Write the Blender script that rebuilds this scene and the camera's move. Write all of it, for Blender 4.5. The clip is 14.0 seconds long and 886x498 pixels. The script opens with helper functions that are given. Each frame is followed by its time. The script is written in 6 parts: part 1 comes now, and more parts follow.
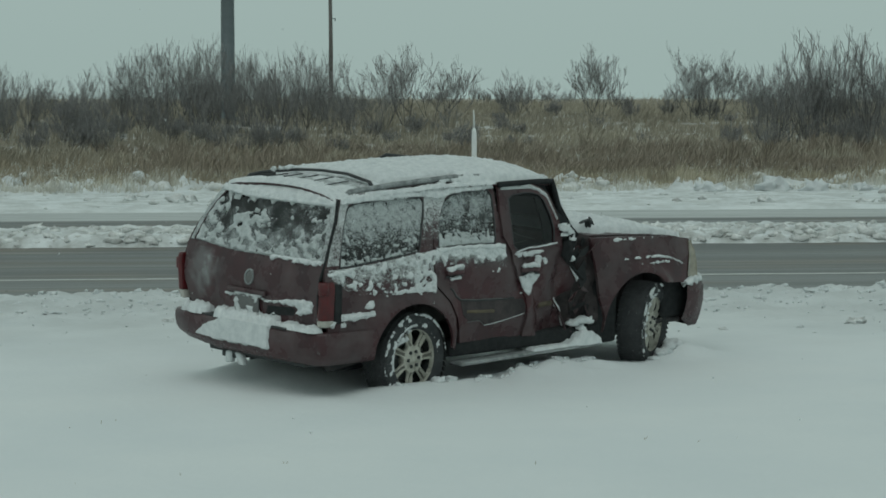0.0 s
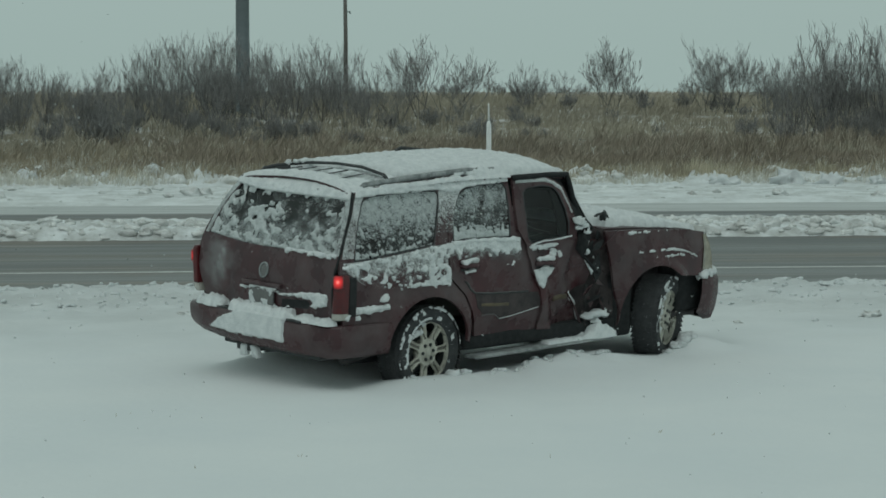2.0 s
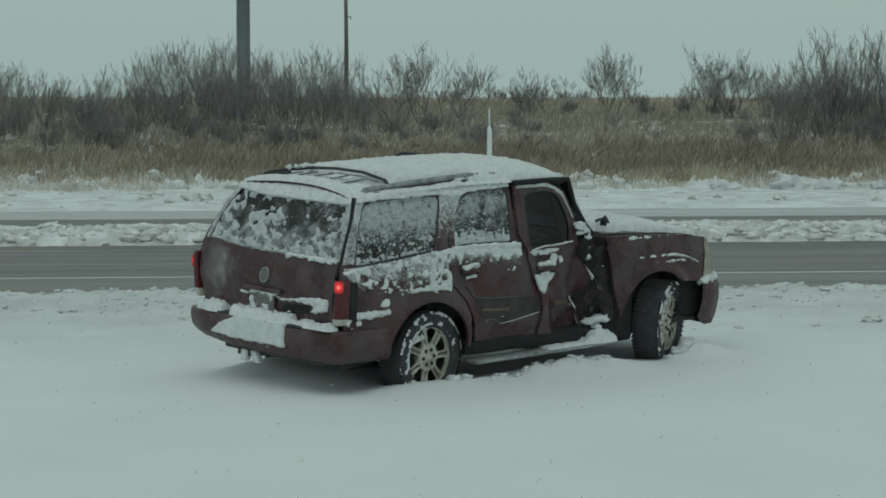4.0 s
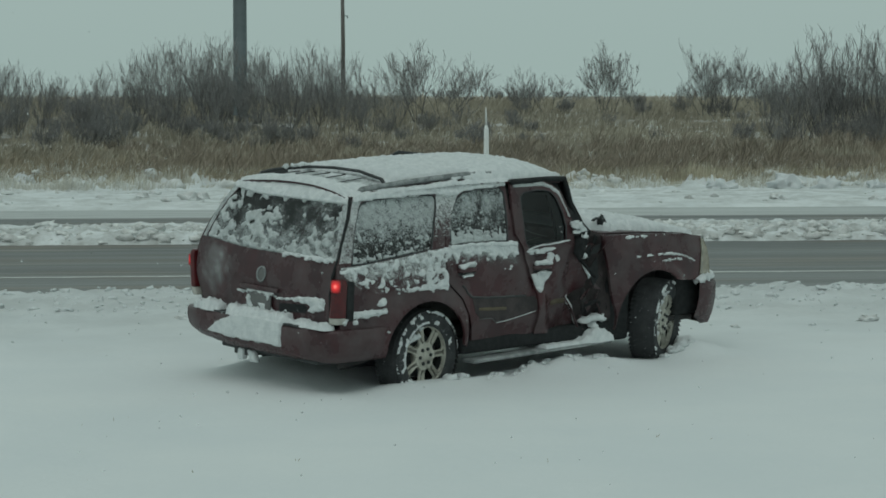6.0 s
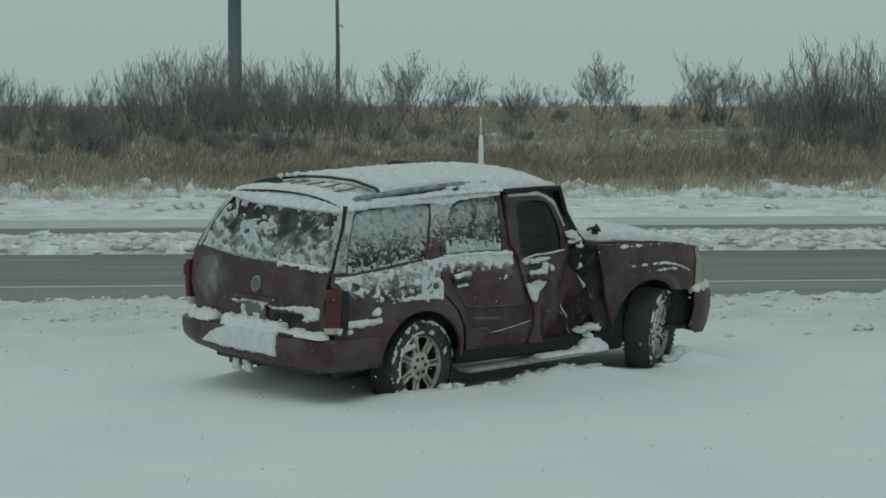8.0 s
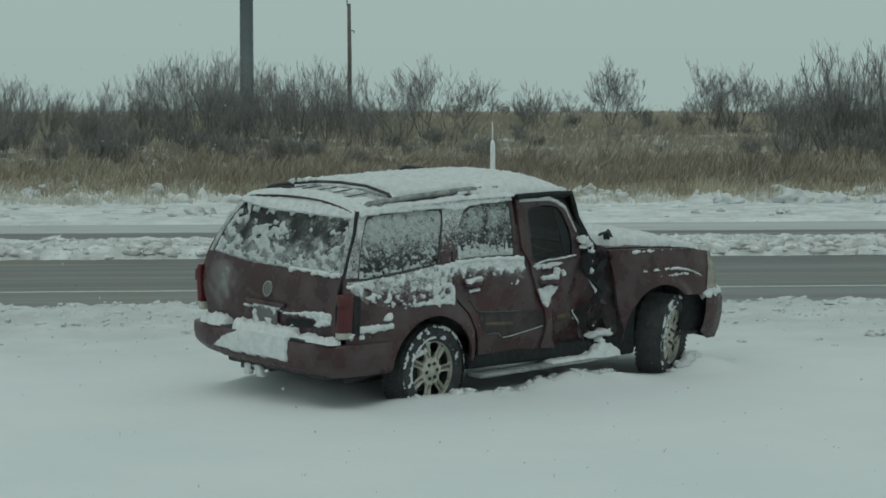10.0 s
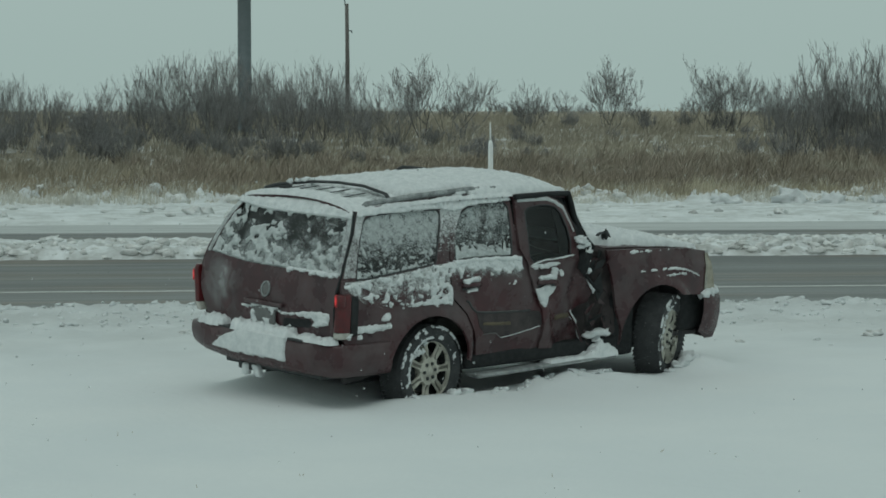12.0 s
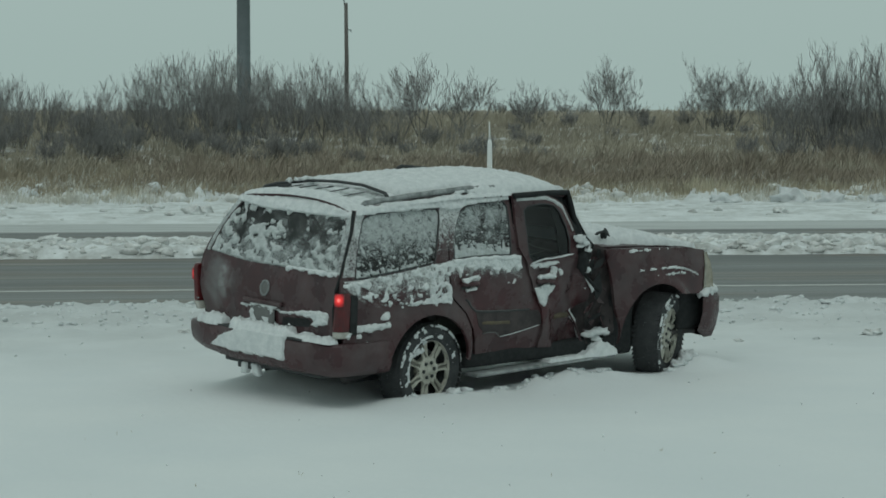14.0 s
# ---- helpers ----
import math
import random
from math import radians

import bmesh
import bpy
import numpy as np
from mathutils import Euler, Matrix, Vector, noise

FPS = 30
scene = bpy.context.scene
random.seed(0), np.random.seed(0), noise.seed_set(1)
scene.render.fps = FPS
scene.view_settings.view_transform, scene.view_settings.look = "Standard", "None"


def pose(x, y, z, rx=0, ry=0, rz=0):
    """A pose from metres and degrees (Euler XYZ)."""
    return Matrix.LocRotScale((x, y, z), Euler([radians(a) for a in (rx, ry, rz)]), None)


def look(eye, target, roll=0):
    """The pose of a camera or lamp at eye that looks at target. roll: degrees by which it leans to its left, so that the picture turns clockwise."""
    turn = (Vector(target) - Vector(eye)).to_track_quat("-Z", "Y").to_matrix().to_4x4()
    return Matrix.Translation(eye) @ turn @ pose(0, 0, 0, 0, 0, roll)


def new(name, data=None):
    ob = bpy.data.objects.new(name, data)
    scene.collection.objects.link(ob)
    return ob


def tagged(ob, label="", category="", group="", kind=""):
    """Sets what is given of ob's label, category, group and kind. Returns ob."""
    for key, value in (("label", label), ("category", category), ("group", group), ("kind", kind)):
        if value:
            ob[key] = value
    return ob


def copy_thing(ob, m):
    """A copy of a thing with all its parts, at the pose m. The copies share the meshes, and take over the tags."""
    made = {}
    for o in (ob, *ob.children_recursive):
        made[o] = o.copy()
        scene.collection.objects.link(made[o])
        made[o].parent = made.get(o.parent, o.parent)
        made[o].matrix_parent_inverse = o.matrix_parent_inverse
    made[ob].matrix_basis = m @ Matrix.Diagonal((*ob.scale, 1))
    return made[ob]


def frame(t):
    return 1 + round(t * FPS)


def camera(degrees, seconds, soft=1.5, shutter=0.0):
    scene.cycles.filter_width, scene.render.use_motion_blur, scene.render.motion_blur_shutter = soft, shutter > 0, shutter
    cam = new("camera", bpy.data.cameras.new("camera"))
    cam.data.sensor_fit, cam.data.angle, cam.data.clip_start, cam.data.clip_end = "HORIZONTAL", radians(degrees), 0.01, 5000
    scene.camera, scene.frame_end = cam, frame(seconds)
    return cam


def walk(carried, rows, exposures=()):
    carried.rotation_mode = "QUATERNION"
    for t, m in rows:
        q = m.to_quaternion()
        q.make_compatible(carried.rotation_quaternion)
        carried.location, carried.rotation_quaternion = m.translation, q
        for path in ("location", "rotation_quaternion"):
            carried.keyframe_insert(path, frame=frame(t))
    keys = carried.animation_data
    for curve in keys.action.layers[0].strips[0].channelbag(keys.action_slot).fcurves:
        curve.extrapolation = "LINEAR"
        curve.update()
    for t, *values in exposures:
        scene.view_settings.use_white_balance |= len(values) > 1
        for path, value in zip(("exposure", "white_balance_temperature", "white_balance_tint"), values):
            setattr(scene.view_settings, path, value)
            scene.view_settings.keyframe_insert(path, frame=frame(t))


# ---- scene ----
# Winter roadside: a crashed maroon SUV in the snow beside a two-carriageway road.
# x runs to the right, y away from the camera, z up; the road runs 6 degrees off the x axis.
cam = camera(22.0, 14.0, soft=1.7)
PATH = [  # seconds, pan to the left, tilt, in degrees
    (0.0, -0.261, -3.769), (0.5, -0.196, -3.769), (1.0, -0.065, -3.855), (1.5, 0.044, -3.898), (2.0, 0.109, -3.942),
    (2.5, 0.152, -3.855), (3.0, 0.152, -3.811), (5.5, 0.065, -3.811), (6.0, 0.044, -3.834), (6.5, 0.0, -3.79),
    (7.0, 0.023, -3.79), (7.5, 0.0, -3.703), (8.0, -0.087, -3.594), (10.5, 0.24, -3.463), (11.0, 0.217, -3.486),
    (11.5, 0.195, -3.507), (12.0, 0.152, -3.463), (12.5, 0.175, -3.421), (13.0, 0.131, -3.398), (13.5, 0.131, -3.421),
    (14.0, 0.131, -3.486)]
EYE = (0.0, 0.0, 2.58)
walk(cam, [(t, pose(*EYE, 90 + tilt, 0, pan)) for t, pan, tilt in PATH],
     exposures=[(0.0, -0.05, 6500, 10), (8.0, -0.05, 6500, 10), (10.5, 0.0, 6500, 10), (14.0, 0.0, 6500, 10)])

# ---- world and light ----
world = bpy.data.worlds.new("overcast")
scene.world = world
world.use_nodes = True
wn, wl = world.node_tree.nodes, world.node_tree.links
sky = wn.new("ShaderNodeTexSky")
sky.sky_type, sky.sun_disc = "NISHITA", False
sky.sun_elevation, sky.sun_rotation = radians(64), radians(196)
sky.air_density, sky.dust_density = 1.0, 5.0
grey = wn.new("ShaderNodeHueSaturation")
grey.inputs["Saturation"].default_value = 0.12
wl.new(sky.outputs[0], grey.inputs["Color"])
cloud = wn.new("ShaderNodeMix")            # a closed cloud layer over the clear sky
cloud.data_type = "RGBA"
cloud.inputs["Factor"].default_value = 0.88
cloud.inputs["B"].default_value = (3.49, 4.60, 4.35, 1)
wl.new(grey.outputs[0], cloud.inputs["A"])
wl.new(cloud.outputs["Result"], wn["Background"].inputs["Color"])
wn["Background"].inputs["Strength"].default_value = 0.108
sun = new("sun", bpy.data.lights.new("sun", "SUN"))
sun.data.energy, sun.data.angle, sun.data.color = 0.32, radians(55), (0.97, 1.0, 0.98)
sun.matrix_world = look((-2, 6, 30), (2, 20, 0))


# ---- materials ----
def nodes_of(m):
    return m.node_tree.nodes, m.node_tree.links


def coords(m, stretch=(1, 1, 1), kind="Object"):
    n, l = nodes_of(m)
    tex, mp = n.new("ShaderNodeTexCoord"), n.new("ShaderNodeMapping")
    mp.inputs["Scale"].default_value = stretch
    l.new(tex.outputs[kind], mp.inputs[0])
    return mp.outputs[0]


def noise_of(m, vec, scale, detail=4.0, rough=0.55):
    n, l = nodes_of(m)
    t = n.new("ShaderNodeTexNoise")
    t.inputs["Scale"].default_value, t.inputs["Detail"].default_value, t.inputs["Roughness"].default_value = scale, detail, rough
    l.new(vec, t.inputs["Vector"])
    return t.outputs["Fac"]


def ramp(m, fac, lo, hi, a=(0, 0, 0, 1), b=(1, 1, 1, 1)):
    n, l = nodes_of(m)
    r = n.new("ShaderNodeValToRGB")
    r.color_ramp.elements[0].position, r.color_ramp.elements[1].position = lo, hi
    r.color_ramp.elements[0].color, r.color_ramp.elements[1].color = a, b
    l.new(fac, r.inputs[0])
    return r.outputs[0]


def mixed(m, fac, a, b):
    """A colour mix; fac, a and b are sockets or values."""
    n, l = nodes_of(m)
    x = n.new("ShaderNodeMix")
    x.data_type = "RGBA"
    for value, name in ((fac, "Factor"), (a, "A"), (b, "B")):
        if isinstance(value, (int, float)):
            x.inputs[name].default_value = value
        elif isinstance(value, tuple):
            x.inputs[name].default_value = (*value[:3], 1)
        else:
            l.new(value, x.inputs[name])
    return x.outputs["Result"]


def material(name, a, b, scale=8.0, rough=0.6, metal=0.0, bump=0.0, bump_scale=60.0, stretch=(1, 1, 1), coat=0.0, spread=0.0, lo=0.35, hi=0.65):
    """Two tones of a surface mixed by noise at two scales, with a fine relief; spread varies the tone from piece to piece."""
    m = bpy.data.materials.new(name)
    m.use_nodes = True
    n, l = nodes_of(m)
    bsdf = n["Principled BSDF"]
    vec = coords(m, stretch)
    fac = ramp(m, noise_of(m, vec, scale), lo, hi)
    fine = ramp(m, noise_of(m, vec, scale * 9, 3.0), 0.3, 0.7)
    col = mixed(m, mixed(m, 0.35, fac, fine), a, b)
    if spread:
        geo, hsv, mr = n.new("ShaderNodeNewGeometry"), n.new("ShaderNodeHueSaturation"), n.new("ShaderNodeMapRange")
        l.new(geo.outputs["Random Per Island"], mr.inputs[0])
        mr.inputs[3].default_value, mr.inputs[4].default_value = 1 - spread, 1 + spread
        l.new(mr.outputs[0], hsv.inputs["Value"])
        l.new(col, hsv.inputs["Color"])
        col = hsv.outputs[0]
    l.new(col, bsdf.inputs["Base Color"])
    bsdf.inputs["Roughness"].default_value, bsdf.inputs["Metallic"].default_value = rough, metal
    bsdf.inputs["Coat Weight"].default_value = coat
    if bump:
        bp = n.new("ShaderNodeBump")
        bp.inputs["Strength"].default_value, bp.inputs["Distance"].default_value = bump, 0.02
        l.new(noise_of(m, vec, bump_scale, 5.0), bp.inputs["Height"])
        l.new(bp.outputs[0], bsdf.inputs["Normal"])
    return m


SNOW = material("snow", (0.60, 0.63, 0.64), (0.70, 0.72, 0.72), 3.0, 0.85, bump=0.35, bump_scale=35)
SNOW_CAR = material("packed_snow", (0.56, 0.59, 0.60), (0.75, 0.77, 0.77), 16.0, 0.8, bump=0.5, bump_scale=70)
SNOW_WET = material("wet_snow", (0.36, 0.39, 0.39), (0.62, 0.65, 0.65), 22.0, 0.7, bump=0.6, bump_scale=80)
SNOW_DIRTY = material("ploughed_snow", (0.42, 0.42, 0.40), (0.78, 0.80, 0.80), 2.2, 0.85, bump=0.5, bump_scale=25, spread=0.2)
CLOD = material("snow_clod", (0.50, 0.50, 0.48), (0.80, 0.81, 0.80), 5.0, 0.85, bump=0.6, bump_scale=30, spread=0.15)


def make_ground_material():
    """Snow up to the verge, thinning out into dry grass litter beyond it."""
    m = bpy.data.materials.new("snowy_field")
    m.use_nodes = True
    n, l = nodes_of(m)
    bsdf = n["Principled BSDF"]
    vec = coords(m)
    snow = mixed(m, ramp(m, noise_of(m, vec, 0.5), 0.3, 0.7), (0.685, 0.715, 0.725), (0.735, 0.755, 0.755))
    dirt = ramp(m, noise_of(m, vec, 1.7, 6.0, 0.65), 0.38, 0.66)
    sep = n.new("ShaderNodeSeparateXYZ")
    l.new(vec, sep.inputs[0])

    def band(a, b, c, d):
        r = n.new("ShaderNodeValToRGB")
        e = r.color_ramp.elements
        e[0].position, e[0].color = a / 200, (0, 0, 0, 1)
        e[1].position, e[1].color = b / 200, (1, 1, 1, 1)
        for p, v in ((c, 1), (d, 0)):
            x = e.new(p / 200)
            x.color = (v, v, v, 1)
        sc = n.new("ShaderNodeMath")
        sc.operation = "DIVIDE"
        l.new(sep.outputs["Y"], sc.inputs[0])
        sc.inputs[1].default_value = 200
        l.new(sc.outputs[0], r.inputs[0])
        return r.outputs[0]

    def times(a, b):
        x = n.new("ShaderNodeMath")
        x.operation = "MULTIPLY"
        l.new(a, x.inputs[0])
        l.new(b, x.inputs[1])
        return x.outputs[0]
    spray = ramp(m, noise_of(m, vec, 0.9, 6.0, 0.6), 0.25, 0.75, (0.2, 0.2, 0.2, 1), (0.9, 0.9, 0.9, 1))
    snow = mixed(m, times(band(21.0, 26.5, 31, 32), spray), snow, (0.43, 0.445, 0.44))
    col = mixed(m, times(band(38.8, 39.6, 43.5, 45.0), dirt), snow, (0.36, 0.36, 0.34))
    col = mixed(m, times(band(51.5, 52.5, 61, 63), ramp(m, noise_of(m, vec, 1.1, 6.0, 0.65), 0.40, 0.74)), col, (0.40, 0.41, 0.39))
    litter = mixed(m, ramp(m, noise_of(m, vec, 1.3, 6.0), 0.35, 0.65), (0.13, 0.115, 0.085), (0.24, 0.205, 0.15))
    r = n.new("ShaderNodeMapRange")
    l.new(sep.outputs["Y"], r.inputs[0])
    r.inputs[1].default_value, r.inputs[2].default_value = 61.5, 70
    patch = ramp(m, noise_of(m, coords(m, (0.35, 0.5, 1)), 0.6, 6.0, 0.6), 0.24, 0.52)
    cover = n.new("ShaderNodeMath")
    cover.operation, cover.use_clamp = "MULTIPLY_ADD", True
    l.new(patch, cover.inputs[0])
    l.new(r.outputs[0], cover.inputs[1])
    cover.inputs[2].default_value = 0.0
    col = mixed(m, cover.outputs[0], col, litter)
    l.new(col, bsdf.inputs["Base Color"])
    bsdf.inputs["Roughness"].default_value = 0.85
    bp = n.new("ShaderNodeBump")
    bp.inputs["Strength"].default_value, bp.inputs["Distance"].default_value = 0.35, 0.03
    l.new(noise_of(m, vec, 9.0, 6.0, 0.6), bp.inputs["Height"])
    l.new(bp.outputs[0], bsdf.inputs["Normal"])
    return m


def make_asphalt():
    """Wet asphalt with slush dragged along the wheel tracks."""
    m = bpy.data.materials.new("wet_asphalt")
    m.use_nodes = True
    n, l = nodes_of(m)
    bsdf = n["Principled BSDF"]
    streak = noise_of(m, coords(m, (0.025, 1.0, 1)), 1.7, 6.0, 0.65)
    patch = noise_of(m, coords(m, (0.2, 1, 1)), 0.8, 5.0, 0.6)
    grit = noise_of(m, coords(m), 40.0, 3.0)
    base = mixed(m, ramp(m, grit, 0.3, 0.7), (0.050, 0.053, 0.055), (0.085, 0.088, 0.088))
    sep, lane = n.new("ShaderNodeSeparateXYZ"), n.new("ShaderNodeValToRGB")
    l.new(coords(m, (1, 0.02, 1)), sep.inputs[0])
    l.new(sep.outputs["Y"], lane.inputs[0])          # wheel tracks and slushy shoulder across the road, by distance / 50 m
    e = lane.color_ramp.elements
    e[0].position, e[0].color = 27.5 / 50, (0.80, 0.80, 0.80, 1)
    e[1].position, e[1].color = 32.5 / 50, (0.72, 0.72, 0.72, 1)
    for p, v in ((33.1, 0.30), (34.2, 0.16), (35.2, 0.46), (36.4, 0.34), (37.2, 0.38), (38.3, 0.12), (39.3, 0.0), (45.6, 0.7), (46.8, 0.45), (48.0, 0.10), (49.9, 0.85)):
        x = e.new(p / 50)
        x.color = (v, v, v, 1)
    col = mixed(m, lane.outputs[0], base, (0.200, 0.205, 0.200))
    col = mixed(m, ramp(m, streak, 0.48, 0.70), col, (0.175, 0.178, 0.172))
    col = mixed(m, ramp(m, streak, 0.32, 0.48, (0.85, 0.85, 0.85, 1), (0, 0, 0, 1)), col, (0.07, 0.072, 0.073))
    col = mixed(m, ramp(m, patch, 0.49, 0.66), col, (0.15, 0.122, 0.096))
    far = n.new("ShaderNodeMapRange")                # the far lane lies under slush
    far.inputs[1].default_value, far.inputs[2].default_value, far.inputs[4].default_value = 0.966, 0.978, 0.9
    l.new(sep.outputs["Y"], far.inputs[0])
    col = mixed(m, far.outputs[0], col, (0.47, 0.485, 0.478))
    slush = noise_of(m, coords(m, (0.25, 1.2, 1)), 2.6, 7.0, 0.7)
    col = mixed(m, ramp(m, slush, 0.50, 0.78, (0, 0, 0, 1), (0.8, 0.8, 0.8, 1)), col, (0.165, 0.168, 0.163))
    l.new(col, bsdf.inputs["Base Color"])
    l.new(ramp(m, streak, 0.35, 0.65, (0.35, 0.35, 0.35, 1), (0.7, 0.7, 0.7, 1)), bsdf.inputs["Roughness"])
    bp = n.new("ShaderNodeBump")
    bp.inputs["Strength"].default_value, bp.inputs["Distance"].default_value = 0.4, 0.01
    l.new(grit, bp.inputs["Height"])
    l.new(bp.outputs[0], bsdf.inputs["Normal"])
    return m


GROUND = make_ground_material()
ASPHALT = make_asphalt()
LINE = material("road_paint", (0.36, 0.36, 0.345), (0.60, 0.60, 0.585), 6.0, 0.6, lo=0.3, hi=0.6)
STRAW = material("dry_grass", (0.235, 0.203, 0.152), (0.44, 0.380, 0.288), 0.3, 0.8, spread=0.16)
STRAW_PALE = material("pale_straw", (0.32, 0.285, 0.20), (0.56, 0.50, 0.38), 0.4, 0.8, spread=0.24)
STRAW_DARK = material("weathered_grass", (0.28, 0.256, 0.204), (0.485, 0.437, 0.350), 0.10, 0.85, spread=0.15)
WEED = material("brown_weeds", (0.21, 0.178, 0.142), (0.34, 0.288, 0.230), 0.3, 0.85, spread=0.17)
FROSTED = material("snowy_grass", (0.45, 0.42, 0.34), (0.78, 0.78, 0.75), 1.5, 0.85, spread=0.2)
BARK = material("shrub_bark", (0.090, 0.089, 0.089), (0.148, 0.146, 0.145), 3.0, 0.85, spread=0.3)
TWIG = material("bare_twigs", (0.180, 0.178, 0.177), (0.275, 0.270, 0.266), 3.0, 0.85, spread=0.35)
STEEL = material("galvanised_steel", (0.13, 0.16, 0.17), (0.19, 0.22, 0.23), 0.7, 0.6, metal=0.3, bump=0.1)
WOOD = material("weathered_wood", (0.10, 0.095, 0.088), (0.18, 0.17, 0.158), 6.0, 0.85, stretch=(4, 4, 0.3), bump=0.3)
WHITE_POST = material("white_post_plastic", (0.72, 0.73, 0.72), (0.82, 0.83, 0.82), 4.0, 0.5)



# ---- helpers of this scene ----
def mesh_of(bm, name):
    me = bpy.data.meshes.new(name)
    bm.normal_update()
    bm.to_mesh(me)
    bm.free()
    return me


def part(name, bm, mat, parent, label="", smooth=True):
    me = mesh_of(bm, name) if isinstance(bm, bmesh.types.BMesh) else bm
    if mat and not me.materials:
        me.materials.append(mat)
    for p in me.polygons:
        p.use_smooth = smooth
    ob = new(name, me)
    ob.parent = parent
    return tagged(ob, label)


def raw(name, verts, faces, mat, smooth=True):
    me = bpy.data.meshes.new(name)
    me.from_pydata([tuple(v) for v in verts], [], faces)
    me.materials.append(mat)
    for p in me.polygons:
        p.use_smooth = smooth
    return me


def smoothstep(a, b, x):
    x = min(max((x - a) / (b - a), 0.0), 1.0)
    return x * x * (3 - 2 * x)


def fbm(x, y, z=0.0, octaves=4):
    return noise.fractal(Vector((x, y, z)), 0.9, 2.0, octaves)


ROAD_TURN = 6.0
ROAD = pose(0, 0, 0, 0, 0, ROAD_TURN)


# ---- ground, roads ----
CAR_POSE = pose(-0.781, 20.233, 0.0, 2.72, -1.09, 42.07)
TO_CAR = CAR_POSE.inverted() @ ROAD


def land(s, t):
    """Height of the ground at s along the road and t across it."""
    n1 = fbm(s * 0.25, t * 0.25, 1.0)
    n2 = fbm(s * 1.6, t * 1.6, 4.0)
    n3 = fbm(s * 5.0, t * 5.0, 8.0, 3)
    if t < 31.2:
        z = 0.10 + 0.03 * n1 + 0.006 * n2
        rough = smoothstep(22.5, 26.5, t)
        n4 = fbm(s * 11.0, t * 11.0, 2.0, 3)
        z += rough * (0.022 * n2 + 0.036 * max(n3, -0.1) + 0.032 * max(n4, -0.1))
        z += 0.05 * smoothstep(27.0, 28.3, t) * (0.7 + 0.8 * n2 + 0.35 * n3)
        if 16 < t < 26:      # snow drifted up along the car
            p = TO_CAR @ Vector((s, t, 0.1))
            z += (0.02 + 0.09 * smoothstep(0.6, 1.5, p.x) + 0.05 * n3) * math.exp(-((p.x - 1.4) / 1.0) ** 4 - ((p.y + 1.05) / 0.33) ** 2)
            z += 0.16 * math.exp(-((p.x + 0.1) / 0.75) ** 4 - ((p.y - 0.35) / 0.75) ** 4)
            z += (0.13 + 0.05 * n3) * math.exp(-((p.x - 3.38) / 0.34) ** 2 - ((p.y + 1.0) / 0.22) ** 2)
            z += 0.05 * math.exp(-((p.x + 0.1) / 0.6) ** 4 - ((p.y + 1.05) / 0.25) ** 2)
        edge = 28.9 + 0.28 * n2 + 0.12 * n3
        return z * (1 - smoothstep(edge, edge + 0.25, t)) - 0.05 * smoothstep(edge, edge + 0.25, t)
    if t < 38.5:
        return -0.05
    if t < 47:
        edge = 39.7 + 0.25 * n2
        up = smoothstep(edge, edge + 0.7, t) * (1 - smoothstep(44.2, 45.6 + 0.2 * n2, t))
        return -0.05 + up * (0.20 + 0.05 * n1 + 0.08 * n2 + 0.08 * max(n3, -0.2)) * (1 if t < 42.5 else 0.75)
    if t < 51.2:
        return -0.05
    up = smoothstep(51.8 + 0.15 * n2, 52.6 + 0.15 * n2, t)
    z = -0.05 + up * (0.12 + 0.03 * n2 + 0.035 * max(n3, -0.1))
    z += up * smoothstep(60.5, 62.5, t) * (1 - smoothstep(63.5, 65.5, t)) * (0.10 + 0.26 * n2 + 0.12 * n3)
    z += 1.75 * smoothstep(62, 118, t) + 0.5 * smoothstep(100, 190, t)
    return z + smoothstep(63, 70, t) * (0.10 * n1)


def height_at(x, y):
    q = ROAD.inverted() @ Vector((x, y, 0))
    return land(q.x, q.y)


def make_ground():
    ts = np.concatenate([np.arange(-60, 8, 6.0), np.arange(8, 17, 0.16), np.arange(17, 27.4, 0.08), np.arange(27.4, 30.4, 0.05), np.arange(30.4, 31.3, 0.3), np.arange(31.3, 39, 1.1),
                         np.arange(39.2, 46.2, 0.07), np.arange(46.2, 51.3, 1.0), np.arange(51.4, 66, 0.11),
                         np.arange(66, 120, 1.0), np.arange(120, 220, 6.0), [260, 340, 500, 800, 1400, 2600, 4200]])
    ss = np.concatenate([[-4200, -2000, -900, -400, -200, -110, -70, -45], np.arange(-30, -10, 1.6), np.arange(-10, 16, 0.075), np.arange(16, 32, 1.6),
                         [45, 70, 110, 200, 400, 900, 2000, 4200]])
    verts = [(s, t, land(s, t)) for t in ts for s in ss]
    w = len(ss)
    faces = [(j * w + i, j * w + i + 1, (j + 1) * w + i + 1, (j + 1) * w + i) for j in range(len(ts) - 1) for i in range(w - 1)]
    ob = new("ground", raw("ground", verts, faces, GROUND))
    ob.matrix_world = ROAD
    return tagged(ob, "snow-covered verge and rising winter field of dry grass", "ground", kind="structure")


def slab(name, t0, t1, top, mat, label, category, depth=0.2, s0=-600, s1=600):
    bm = bmesh.new()
    bmesh.ops.create_cube(bm, size=1)
    for v in bm.verts:
        v.co = Vector((s0 if v.co.x < 0 else s1, t0 if v.co.y < 0 else t1, top if v.co.z > 0 else top - depth))
    ob = new(name, mesh_of(bm, name))
    ob.data.materials.append(mat)
    ob.matrix_world = ROAD
    return tagged(ob, label, category, kind="structure")


